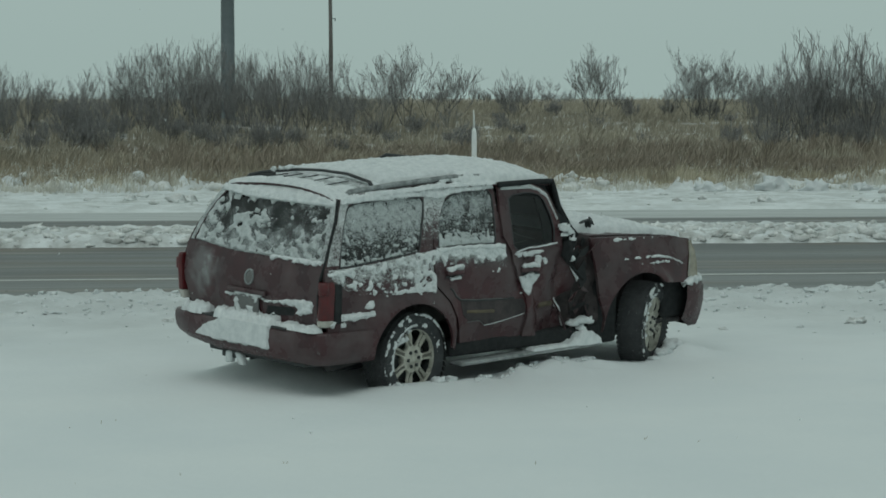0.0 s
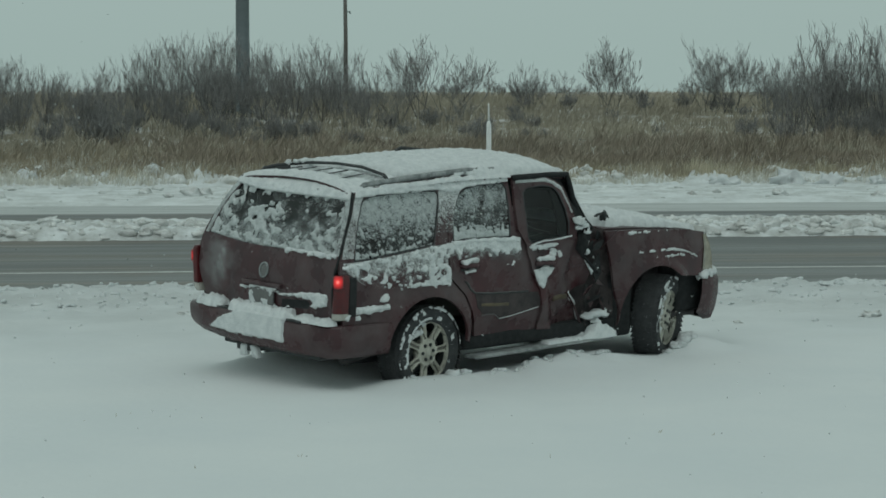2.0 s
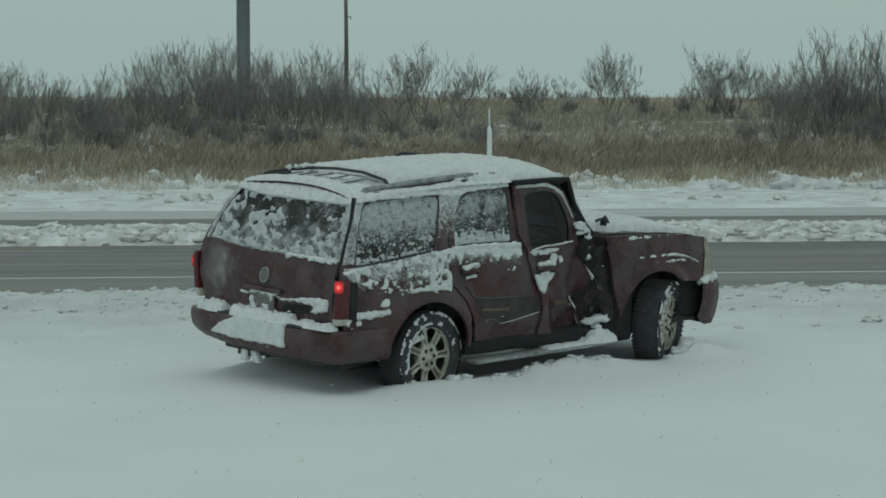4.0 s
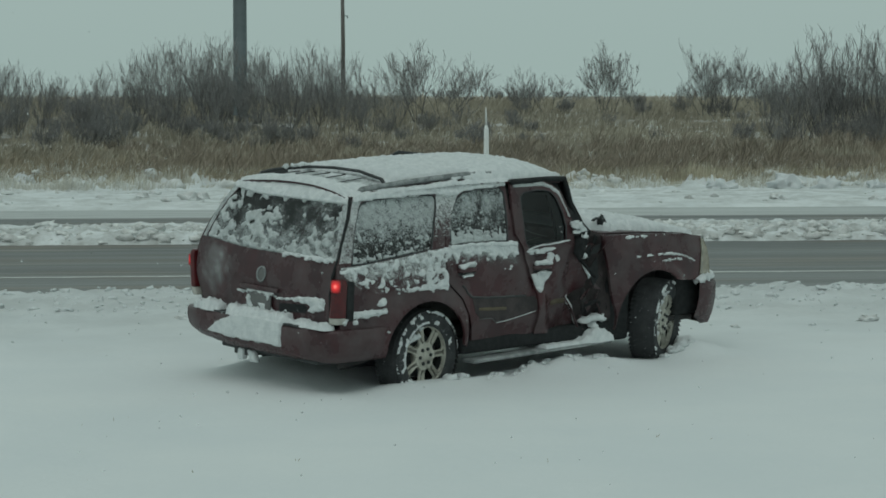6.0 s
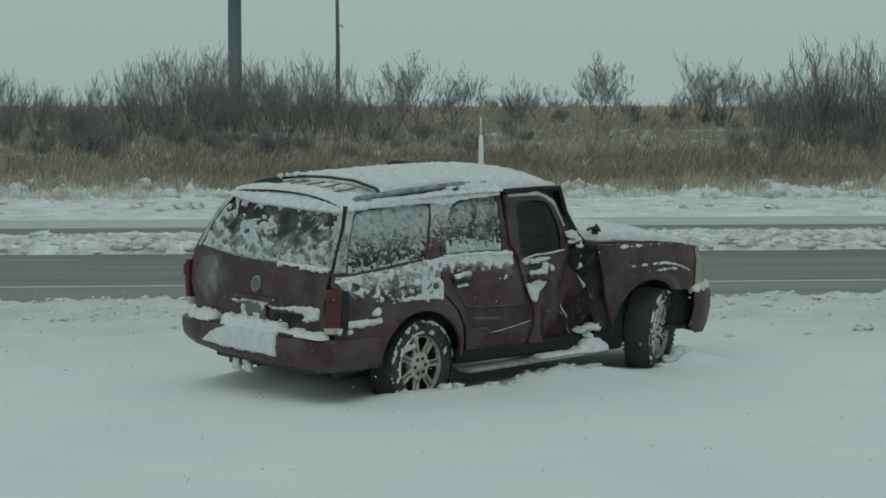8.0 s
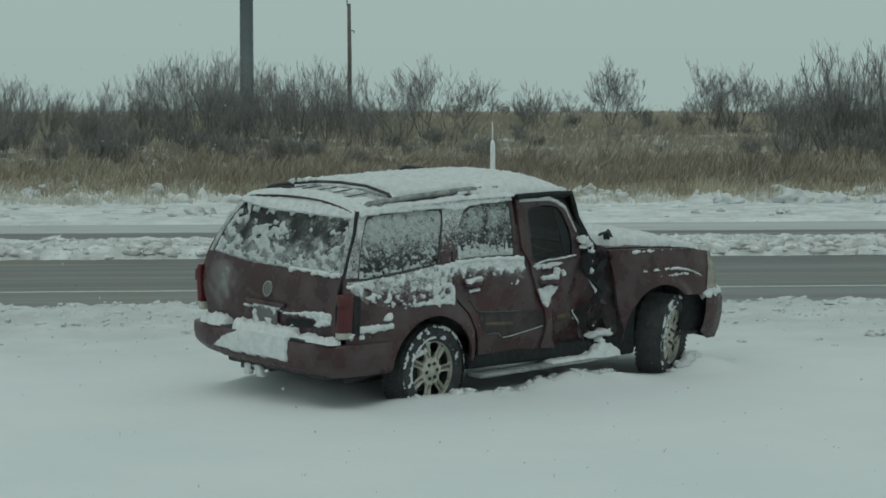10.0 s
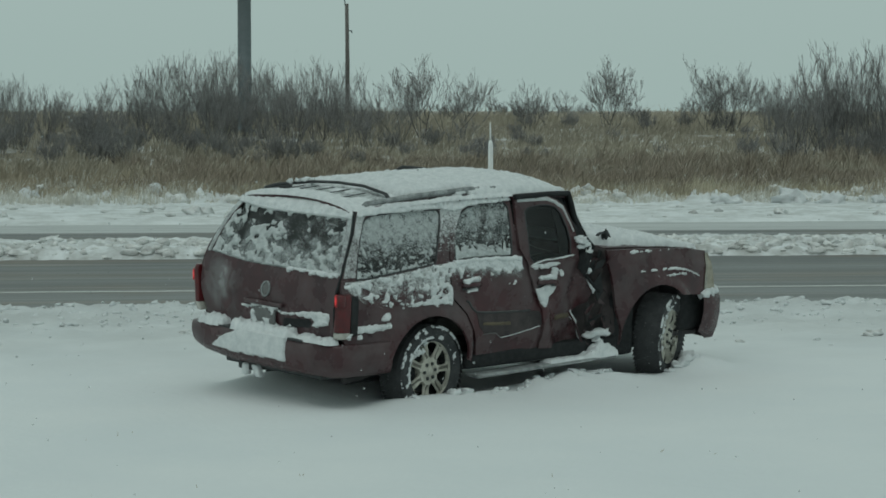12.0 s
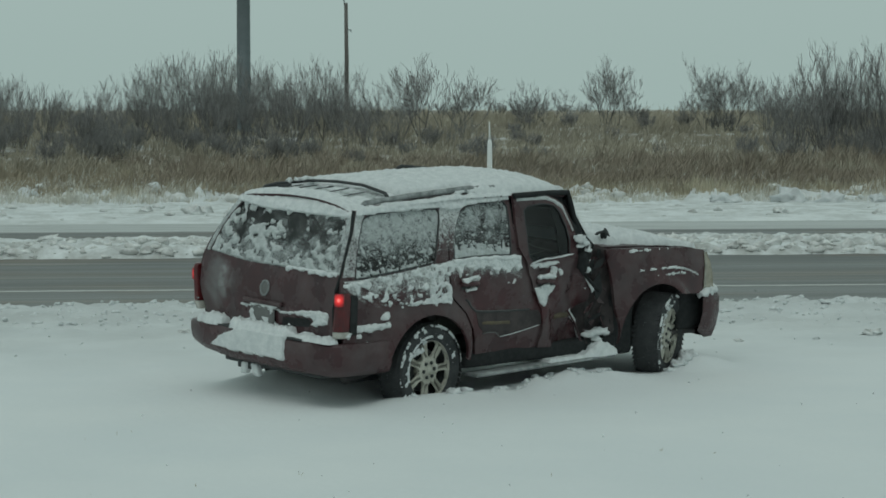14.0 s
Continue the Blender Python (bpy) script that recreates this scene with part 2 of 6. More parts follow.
make_ground()
slab("road_near", 28.0, 40.6, 0.0, ASPHALT, "wet grey asphalt carriageway with slush streaks", "road")
slab("road_far", 45.0, 52.6, 0.0, ASPHALT, "wet asphalt carriageway beyond the snowy median", "road")
slab("edge_line", 32.72, 32.90, 0.006, LINE, "worn white edge line on the wet asphalt", "road marking", 0.004)


# ---- dry grass and brush ----
def grass(name, count, t_range, height, mat, label, spread=0.0, seed=1, blades=7, wide=0.012, s_scale=0.235, shape=None):
    """Tufts of bent blades scattered over the field."""
    rnd = random.Random(seed)
    verts, faces = [], []
    for _ in range(count):
        t = t_range[0] + (t_range[1] - t_range[0]) * rnd.random() ** 1.3
        s = rnd.uniform(-1, 1) * t * s_scale + t * 0.105
        if shape and not shape(s, t, rnd):
            continue
        z = land(s, t)
        h0 = height * rnd.uniform(0.5, 1.25) * min(1.45, max(0.35, 0.8 + 1.1 * fbm(s * 0.35, t * 0.35, 3.0)))
        for _ in range(blades):
            a = rnd.uniform(0, 6.28)
            r = rnd.uniform(0, 0.22)
            x, y = s + r * math.cos(a), t + r * math.sin(a)
            h = max(0.1, h0 * rnd.uniform(0.5, 1.15))
            lean = Vector((rnd.gauss(0.18, 0.38), rnd.gauss(0, 0.3), 0)) * h
            w = wide * rnd.uniform(0.6, 1.5)
            k = len(verts)
            verts += [(x - w, y, z - 0.05), (x + w, y, z - 0.05), (x + lean.x * 0.4 + w * 0.7, y + lean.y * 0.4, z + h * 0.6),
                      (x + lean.x * 0.4 - w * 0.7, y + lean.y * 0.4, z + h * 0.6), (x + lean.x, y + lean.y, z + h)]
            faces += [(k, k + 1, k + 2, k + 3), (k + 3, k + 2, k + 4)]
    ob = new(name, raw(name, verts, faces, mat, False))
    ob.matrix_world = ROAD
    return tagged(ob, label, "grass", kind="stuff")


grass("pale_grass", 4200, (62.0, 69), 0.40, STRAW_PALE, "pale straw standing sparsely in the snow of the verge", seed=13, blades=6, wide=0.008,
      shape=lambda s, t, r: fbm(s * 0.25, t * 0.5, 2.0) > (-0.15 if s > 2 else 0.22))
grass("dry_grass", 5600, (62.6, 80), 0.40, STRAW, "straw-coloured dry grass along the snowy verge", seed=3)
grass("brown_weeds", 5600, (67.5, 84), 0.56, WEED, "dark brown dead weeds behind the verge grass", seed=4, wide=0.014,
      shape=lambda s, t, r: fbm(s * 0.12, t * 0.3, 6.0) > (-0.45 if s > 4 else 0.10 if s < -2 else -0.2))
grass("snowy_grass", 5200, (61.0, 72), 0.34, FROSTED, "dry grass tufts crusted with snow", seed=5, wide=0.007,
      shape=lambda s, t, r: fbm(s * 0.35, t * 0.35, 9.0) > -0.15)
grass("weathered_grass", 12000, (76, 150), 0.44, STRAW_DARK, "grey-brown winter grass covering the field", seed=7, blades=6, wide=0.018,
      shape=lambda s, t, r: not (s < 4 and t > 84 and r.random() < 0.25))
grass("far_weeds", 2600, (112, 185), 0.62, STRAW_DARK, "tall grey weeds along the skyline of the field", seed=17, blades=5, wide=0.022,
      shape=lambda s, t, r: fbm(s * 0.10, t * 0.10, 8.0) > 0.0)
grass("snowy_tufts", 1500, (66, 100), 0.36, FROSTED, "snow-crusted tufts among the dry grass", seed=9, blades=5, wide=0.012,
      shape=lambda s, t, r: fbm(s * 0.2, t * 0.2, 5.0) > 0.05)


def twig_tube(verts, faces, a, b, ra, rb):
    """A three-sided tapered stick from a to b."""
    d = (b - a).normalized()
    u = d.orthogonal().normalized()
    v = d.cross(u)
    k = len(verts)
    for p, r in ((a, ra), (b, rb)):
        for i in range(3):
            verts.append(p + (u * math.cos(i * 2.094) + v * math.sin(i * 2.094)) * r)
    faces += [(k + i, k + (i + 1) % 3, k + 3 + (i + 1) % 3, k + 3 + i) for i in range(3)]


def bush(seed, height, width, stems, upright=0.5, dense=1.0, fine=0.0105, levels=4):
    """A leafless many-stemmed shrub: stems with limbs, and a crown of fine twigs."""
    rnd = random.Random(seed)
    sv, sf, tv, tf = [], [], [], []

    def grow(p, d, length, r, depth):
        steps = 4 if depth == 0 else 3
        for i in range(steps):
            d = (d + Vector((rnd.gauss(0, 0.09), rnd.gauss(0, 0.09), rnd.gauss(0.05 + 0.08 * upright, 0.07)))).normalized()
            q = p + d * length / steps
            r2 = max(r * 0.80, fine * 0.8)
            twig_tube(*((sv, sf) if depth < 2 else (tv, tf)), p, q, r, r2)
            p, r = q, r2
            if depth < levels and (i > 0 or depth > 0):
                for _ in range(2 if rnd.random() < 0.26 * dense else 1 if rnd.random() < 0.55 + 0.2 * dense else 0):
                    side = Vector((rnd.gauss(0, 1), rnd.gauss(0, 1), rnd.gauss(0.45, 0.35))).normalized()
                    grow(p, (d * (0.75 + 0.5 * upright) + side * 0.78).normalized(), length * rnd.uniform(0.45, 0.78), max(r * 0.68, fine), depth + 1)
    for _ in range(stems):
        a = rnd.uniform(0, 6.28)
        out = rnd.uniform(0.05, 1.0) * width / height
        d = Vector((math.cos(a) * out, math.sin(a) * out, 1)).normalized()
        p = Vector((math.cos(a), math.sin(a), 0)) * rnd.uniform(0, 0.12) * width - Vector((0, 0, 0.1))
        twig_tube(sv, sf, Vector((0, 0, -0.16)), p, 0.05, height * 0.0095)        # the root crown
        grow(p, d, height * rnd.uniform(0.55, 0.85), height * 0.0095, 0)
    top = max(v.z for v in tv + sv)
    for v in sv + tv:
        v *= height / top
    thing = new("bush")
    part("trunk", raw("trunk", sv, sf, BARK, False), None, thing, "grey-brown bare stems and limbs", False)
    part("crown", raw("crown", tv, tf, TWIG, False), None, thing, "leafless crown of fine grey twigs", False)
    return tagged(thing, "leafless winter shrub with many upright grey-brown stems", "shrub", "shrubs in the field")


def place_bushes():
    kinds = [bush(11, 3.6, 3.0, 8, 0.9, 0.7), bush(12, 3.2, 3.8, 7, 0.4, 0.8), bush(13, 4.0, 2.8, 8, 1.2, 0.6), bush(14, 2.6, 3.2, 8, 0.45, 0.7), bush(15, 3.0, 2.0, 7, 1.2, 0.5),
             bush(16, 2.0, 2.8, 10, 0.5, 0.9), bush(17, 3.4, 3.6, 7, 0.3, 0.9),
             bush(18, 3.4, 4.0, 6, 0.5, 1.0), bush(19, 3.4, 5.2, 7, 0.35, 0.95), bush(20, 3.2, 4.6, 7, 0.5, 0.95)]
    rnd = random.Random(21)
    used = set()

    def put(kind, share, t, size):
        """share: sideways place as a share of the distance."""
        x, y = share * t, t
        ob = kinds[kind]
        m = Matrix.Translation((x, y, height_at(x, y))) @ pose(0, 0, 0, rnd.uniform(-4, 4), rnd.uniform(-4, 4), rnd.uniform(0, 360)) @ Matrix.Scale(size, 4)
        if kind in used:
            ob = copy_thing(ob, m)
            ob.matrix_basis = m
        else:
            used.add(kind)
            ob.matrix_world = m
        return ob
    # the thicket, from its far end to where it breaks up
    for _ in range(112):
        u = rnd.uniform(-0.24, -0.022)
        tall = float(np.interp(u, (-0.24, -0.165, -0.15, -0.125, -0.10, -0.085, -0.05, -0.035, -0.022), (0.78, 0.72, 0.68, 0.95, 1.0, 0.92, 0.92, 0.75, 0.55)))
        put(rnd.choice((0, 0, 1, 2, 2, 3, 4)), u, rnd.uniform(89, 108), rnd.uniform(0.72, 1.05) * tall)
    for u, t, k, size in ((-0.118, 93, 2, 1.0), (-0.103, 93, 2, 0.98), (-0.078, 94, 0, 1.02), (-0.068, 92, 2, 0.90), (-0.092, 95, 0, 0.98), (-0.055, 95, 4, 1.05), (-0.040, 94, 0, 0.88),
                          (-0.012, 99, 7, 1.12), (-0.001, 101, 8, 1.02), (0.008, 105, 9, 0.88), (-0.022, 97, 6, 1.0), (0.036, 108, 9, 0.80), (0.045, 110, 8, 0.68), (0.069, 110, 7, 1.06), (0.073, 111, 9, 1.02),
                          (0.121, 106, 8, 1.12), (0.126, 107, 9, 1.05), (0.113, 106, 7, 0.95), (0.102, 106, 5, 0.6), (0.140, 106, 9, 0.85),
                          (0.148, 97, 0, 0.80), (0.156, 96, 3, 1.05), (0.163, 91, 4, 1.35), (0.170, 93, 4, 1.42), (0.178, 92, 2, 0.95), (0.192, 90, 4, 1.4), (0.199, 92, 2, 1.05),
                          (0.142, 99, 4, 0.85), (0.207, 93, 2, 0.9), (0.184, 95, 1, 0.95), (0.035, 112, 5, 0.8), (0.084, 112, 5, 0.6)):
        put(k, u, t, size)
    for _ in range(58):        # low growth at the thicket's foot
        u = rnd.uniform(-0.235, 0.02)
        if u > -0.07 and rnd.random() < 0.6:
            continue
        put(rnd.choice((3, 5, 5)), u, rnd.uniform(79, 93), rnd.uniform(0.40, 0.8))
    for _ in range(30):
        u = rnd.uniform(0.0, 0.23)
        put(rnd.choice((3, 5, 5)), u, rnd.uniform(84, 112), rnd.uniform(0.30, 0.55))
    for _ in range(30):
        put(rnd.choice((0, 1, 2, 3, 4)), rnd.uniform(0.146, 0.235), rnd.uniform(87, 106), rnd.uniform(0.5, 0.95))
    for u, t, k, size in ((0.166, 92, 2, 1.12), (0.174, 91, 4, 1.5), (0.188, 93, 2, 1.15), (0.202, 92, 0, 1.1)):
        put(k, u, t, size)
    for _ in range(18):        # scrub far out in the field
        put(rnd.choice((3, 5, 9)), rnd.uniform(-0.02, 0.16), rnd.uniform(116, 160), rnd.uniform(0.30, 0.6))
    for _ in range(20):
        put(rnd.choice((3, 5)), rnd.uniform(0.12, 0.23), rnd.uniform(82, 92), rnd.uniform(0.4, 0.7))


place_bushes()


# ---- poles and marker ----
def ring_stack(bm, rings, sides=16, cap=True):
    """Joins rings of (centre, radius) along z into a closed round body."""
    loops = [[bm.verts.new((c[0] + r * math.cos(6.28318 * i / sides), c[1] + r * math.sin(6.28318 * i / sides), c[2])) for i in range(sides)] for c, r in rings]
    for a, b in zip(loops, loops[1:]):
        for i in range(sides):
            bm.faces.new((a[i], a[(i + 1) % sides], b[(i + 1) % sides], b[i]))
    if cap:
        bm.faces.new(list(reversed(loops[0])))
        bm.faces.new(loops[-1])
    return bm


def box(bm, x0, x1, y0, y1, z0, z1, bevel=0.0):
    made = bmesh.ops.create_cube(bm, size=1)["verts"]
    for v in made:
        v.co = Vector((x0 if v.co.x < 0 else x1, y0 if v.co.y < 0 else y1, z0 if v.co.z < 0 else z1))
    if bevel:
        edges = {e for v in made for e in v.link_edges}
        bmesh.ops.bevel(bm, geom=list(edges), offset=bevel, segments=2, affect="EDGES", profile=0.6)
    return bm


def make_poles():
    x, y = -0.0895 * 105, 105
    pole = new("steel_pole")
    pole.location = (x, y, height_at(x, y))
    part("mast", ring_stack(bmesh.new(), [((0, 0, -0.3), 0.36), ((0, 0, 0.1), 0.36), ((0, 0, 0.12), 0.33), ((0, 0, 6), 0.305), ((0, 0, 6.02), 0.31), ((0, 0, 14), 0.26)], 20), STEEL, pole)
    part("base_flange", ring_stack(bmesh.new(), [((0, 0, -0.2), 0.55), ((0, 0, 0.06), 0.55)], 20), STEEL, pole)
    tagged(pole, "tall tapered galvanised steel pole behind the shrubs", "pole")
    x, y = -0.0445 * 150, 150
    pole = new("utility_pole")
    pole.location = (x, y, height_at(x, y))
    h = 9.6 - pole.location.z
    part("post", ring_stack(bmesh.new(), [((0, 0, -0.3), 0.155), ((0.01, 0, h * 0.5), 0.135), ((-0.03, 0, h), 0.115)], 12), WOOD, pole)
    part("pin", ring_stack(bmesh.new(), [((-0.14, 0, h - 0.15), 0.03), ((-0.15, 0, h + 0.12), 0.035), ((-0.17, 0, h + 0.22), 0.05), ((-0.16, 0, h + 0.28), 0.02)], 8), STEEL, pole, "small insulator pin")
    bm = box(bmesh.new(), 0.08, 0.32, -0.03, 0.03, h - 1.80, h - 1.74, 0.01)
    box(bm, 0.26, 0.33, -0.04, 0.04, h - 1.92, h - 1.75, 0.015)
    part("bracket", bm, STEEL, pole, "short rusty bracket")
    tagged(pole, "bare weathered wooden utility pole with a short bracket", "pole")


def make_marker():
    x, y = 0.0182 * 43.6, 43.6
    z = height_at(x, y)
    post = new("marker_post")
    post.location = (x, y, z)
    top = 2.58 - 0.00496 * y - z
    part("shaft", ring_stack(bmesh.new(), [((0, 0, -0.2), 0.055), ((0, 0, top * 0.4), 0.052), ((0, 0, top - 0.42), 0.046), ((-0.003, 0, top - 0.34), 0.026)], 12), WHITE_POST, post)
    part("tip", ring_stack(bmesh.new(), [((-0.003, 0, top - 0.345), 0.020), ((-0.006, 0, top - 0.1), 0.015), ((-0.008, 0, top), 0.008)], 10), WHITE_POST, post)
    tagged(post, "thin white tapering marker post in the snowy median", "marker post")


make_poles()
make_marker()


# ---- loose snow and stalks ----
def clod_into(verts, faces, at, size, rnd, flat=0.7, fine=2):
    """One uneven lump of snow, half sunk."""
    bm = bmesh.new()
    bmesh.ops.create_icosphere(bm, subdivisions=fine, radius=1)
    k, seed = len(verts), rnd.uniform(0, 50)
    stretch = (rnd.uniform(0.8, 1.5), rnd.uniform(0.7, 1.1), flat * rnd.uniform(0.7, 1.2))
    for v in bm.verts:
        r = size * (1 + 0.6 * noise.noise(v.co * 1.7 + Vector((seed, 0, 0))) + 0.75 * noise.noise(v.co * 4.1 + Vector((0, seed, 0))) + (0.35 * noise.noise(v.co * 9 + Vector((0, 0, seed))) if fine > 2 else 0))
        verts.append((at[0] + v.co.x * r * stretch[0], at[1] + v.co.y * r * stretch[1], at[2] + v.co.z * r * stretch[2] + size * 0.15))
    faces += [tuple(k + v.index for v in f.verts) for f in bm.faces]
    bm.free()


def clods(name, count, t0, t1, sizes, mat, label, seed, power=1.0, keep=None):
    rnd = random.Random(seed)
    verts, faces = [], []
    for _ in range(count):
        t = t0 + (t1 - t0) * rnd.random() ** power
        s = rnd.uniform(-1, 1) * t * 0.215 + t * 0.105
        if keep and not keep(s, t):
            continue
        size = sizes[0] + (sizes[1] - sizes[0]) * rnd.random() ** 3
        clod_into(verts, faces, (s, t, land(s, t)), size, rnd)
    ob = new(name, raw(name, verts, faces, mat))
    ob.matrix_world = ROAD
    return tagged(ob, label, "snow", kind="stuff")


clods("edge_clods", 900, 28.9, 25.9, (0.010, 0.05), SNOW, "small clods of ploughed snow along the road edge", 2, 1.6)
clods("scattered_clods", 150, 22.8, 28.5, (0.010, 0.035), SNOW, "grey snow crumbs scattered over the verge", 3, 0.7)
clods("median_clods", 1100, 40.0, 43.6, (0.015, 0.12), CLOD, "dirty snow clods heaped on the median", 4, 1.5)
clods("verge_clods", 70, 52.6, 61.0, (0.03, 0.12), SNOW_DIRTY, "dirty snow clods on the far verge", 5, 0.8)
clods("bank_clods", 460, 61.3, 65.4, (0.05, 0.24), CLOD, "ploughed snow clods against the dry grass", 6, 1.0, lambda s, t: fbm(s * 0.25, 1.0, 2.0) > -0.15)


def snow_lump(x, y, size, dirty, seed):
    verts, faces = [], []
    clod_into(verts, faces, (0, 0, 0), size * 0.9, random.Random(seed), 0.75, 3)
    ob = new("snow_lump", raw("snow_lump", verts, faces, SNOW_DIRTY if dirty else SNOW))
    ob.location = (x, y, height_at(x, y))
    return tagged(ob, "dirty lump of ploughed snow on the verge" if dirty else "white heap of ploughed snow on the verge", "snow lump", "ploughed snow lumps")


for i, (u, y, size, dirty) in enumerate(((0.1865, 25.0, 0.085, True), (-0.116, 25.2, 0.05, True), (0.128, 24.2, 0.04, True), (-0.133, 56.0, 0.14, True), (-0.107, 55.5, 0.22, True), (-0.112, 55.0, 0.18, True),
                                         (0.19, 55.5, 0.16, True), (0.146, 55.8, 0.22, True), (-0.187, 62.2, 0.28, False), (-0.128, 63.0, 0.34, False), (-0.119, 63.2, 0.30, False), (-0.185, 65.5, 0.30, False), (0.122, 61.8, 0.34, False),
                                         (0.150, 62.2, 0.38, False), (0.168, 62.0, 0.30, False), (0.190, 62.3, 0.35, False), (-0.15, 41.6, 0.14, True), (-0.175, 41.8, 0.15, True), (0.108, 41.8, 0.12, True), (0.17, 41.6, 0.13, True),
                                         (-0.093, 54.5, 0.2, True), (0.20, 55.2, 0.15, True))):
    snow_lump(u * y, y, size, dirty, i)


def stalks():
    """Single stalks that stick out of the foreground snow."""
    for i, (x, y) in enumerate(((-1.02, 15.4), (-2.42, 17.4), (-2.55, 17.2), (-1.65, 14.9), (-1.55, 14.85), (-2.75, 17.0), (-2.30, 14.6), (1.55, 16.5), (1.9, 16.4), (2.2, 16.6), (0.7, 15.4))):
        rnd = random.Random(i)
        verts, faces = [], []
        for _ in range(3 if i < 3 else 2):
            p = Vector((rnd.uniform(-0.02, 0.02), rnd.uniform(-0.02, 0.02), -0.03))
            d = Vector((rnd.gauss(0.1, 0.4), rnd.gauss(0, 0.3), 1)).normalized()
            h = rnd.uniform(0.015, 0.045)
            for k in range(3):
                q = p + d * h / 2
                twig_tube(verts, faces, p, q, 0.0028, 0.002)
                p, d = q, (d + Vector((rnd.gauss(0.1, 0.3), 0, -0.1))).normalized()
        ob = new("grass_stalk", raw("grass_stalk", verts, faces, STRAW_DARK, False))
        ob.location = (x, y, height_at(x, y))
        tagged(ob, "dry brown grass stalk sticking out of the snow", "grass stalk", "stalks in the snow")


stalks()


# ---- the car: x forward from the rear axle, y to its left, z up ----
def make_paint():
    """Dark maroon car paint under grime, salt haze and specks of snow."""
    m = bpy.data.materials.new("maroon_paint")
    m.use_nodes = True
    n, l = nodes_of(m)
    bsdf = n["Principled BSDF"]
    vec = coords(m)
    base = mixed(m, ramp(m, noise_of(m, vec, 2.2, 5.0), 0.3, 0.7), (0.050, 0.0205, 0.0235), (0.078, 0.031, 0.035))
    grime = ramp(m, noise_of(m, coords(m, (1, 1, 0.6)), 3.0, 5.0, 0.6), 0.40, 0.70)
    col = mixed(m, grime, base, (0.042, 0.026, 0.029))
    film = ramp(m, noise_of(m, vec, 3.5, 5.0, 0.6), 0.42, 0.90)
    col = mixed(m, film, col, (0.125, 0.106, 0.107))
    speck = ramp(m, noise_of(m, vec, 38.0, 7.0, 0.75), 0.675, 0.73)
    col = mixed(m, speck, col, (0.55, 0.57, 0.57))
    l.new(col, bsdf.inputs["Base Color"])
    l.new(ramp(m, film, 0, 1, (0.22, 0.22, 0.22, 1), (0.7, 0.7, 0.7, 1)), bsdf.inputs["Roughness"])
    bsdf.inputs["Specular IOR Level"].default_value = 0.32
    bp = n.new("ShaderNodeBump")
    bp.inputs["Strength"].default_value, bp.inputs["Distance"].default_value = 0.25, 0.006
    l.new(noise_of(m, vec, 22.0, 6.0, 0.7), bp.inputs["Height"])
    l.new(bp.outputs[0], bsdf.inputs["Normal"])
    return m


def make_rubber():
    """Worn tyre rubber with snow packed into it in specks."""
    m = material("tyre_rubber", (0.038, 0.040, 0.042), (0.066, 0.068, 0.070), 10.0, 0.8, bump=0.3, bump_scale=50)
    n, l = nodes_of(m)
    vec = coords(m)
    old = n["Principled BSDF"].inputs["Base Color"].links[0].from_socket
    l.new(mixed(m, ramp(m, noise_of(m, vec, 46.0, 5.0, 0.7), 0.64, 0.71), old, (0.55, 0.57, 0.57)), n["Principled BSDF"].inputs["Base Color"])
    return m


def make_glass():
    """Dark tinted glass: it lets a little through and mirrors at a slant."""
    m = bpy.data.materials.new("tinted_glass")
    m.use_nodes = True
    n, l = nodes_of(m)
    tr, gl, fr, mx = n.new("ShaderNodeBsdfTransparent"), n.new("ShaderNodeBsdfGlossy"), n.new("ShaderNodeFresnel"), n.new("ShaderNodeMixShader")
    tr.inputs[0].default_value = (0.30, 0.34, 0.34, 1)
    gl.inputs["Roughness"].default_value = 0.08
    fr.inputs[0].default_value = 1.5
    l.new(fr.outputs[0], mx.inputs[0])
    l.new(tr.outputs[0], mx.inputs[1])
    l.new(gl.outputs[0], mx.inputs[2])
    l.new(mx.outputs[0], n["Material Output"].inputs[0])
    return m


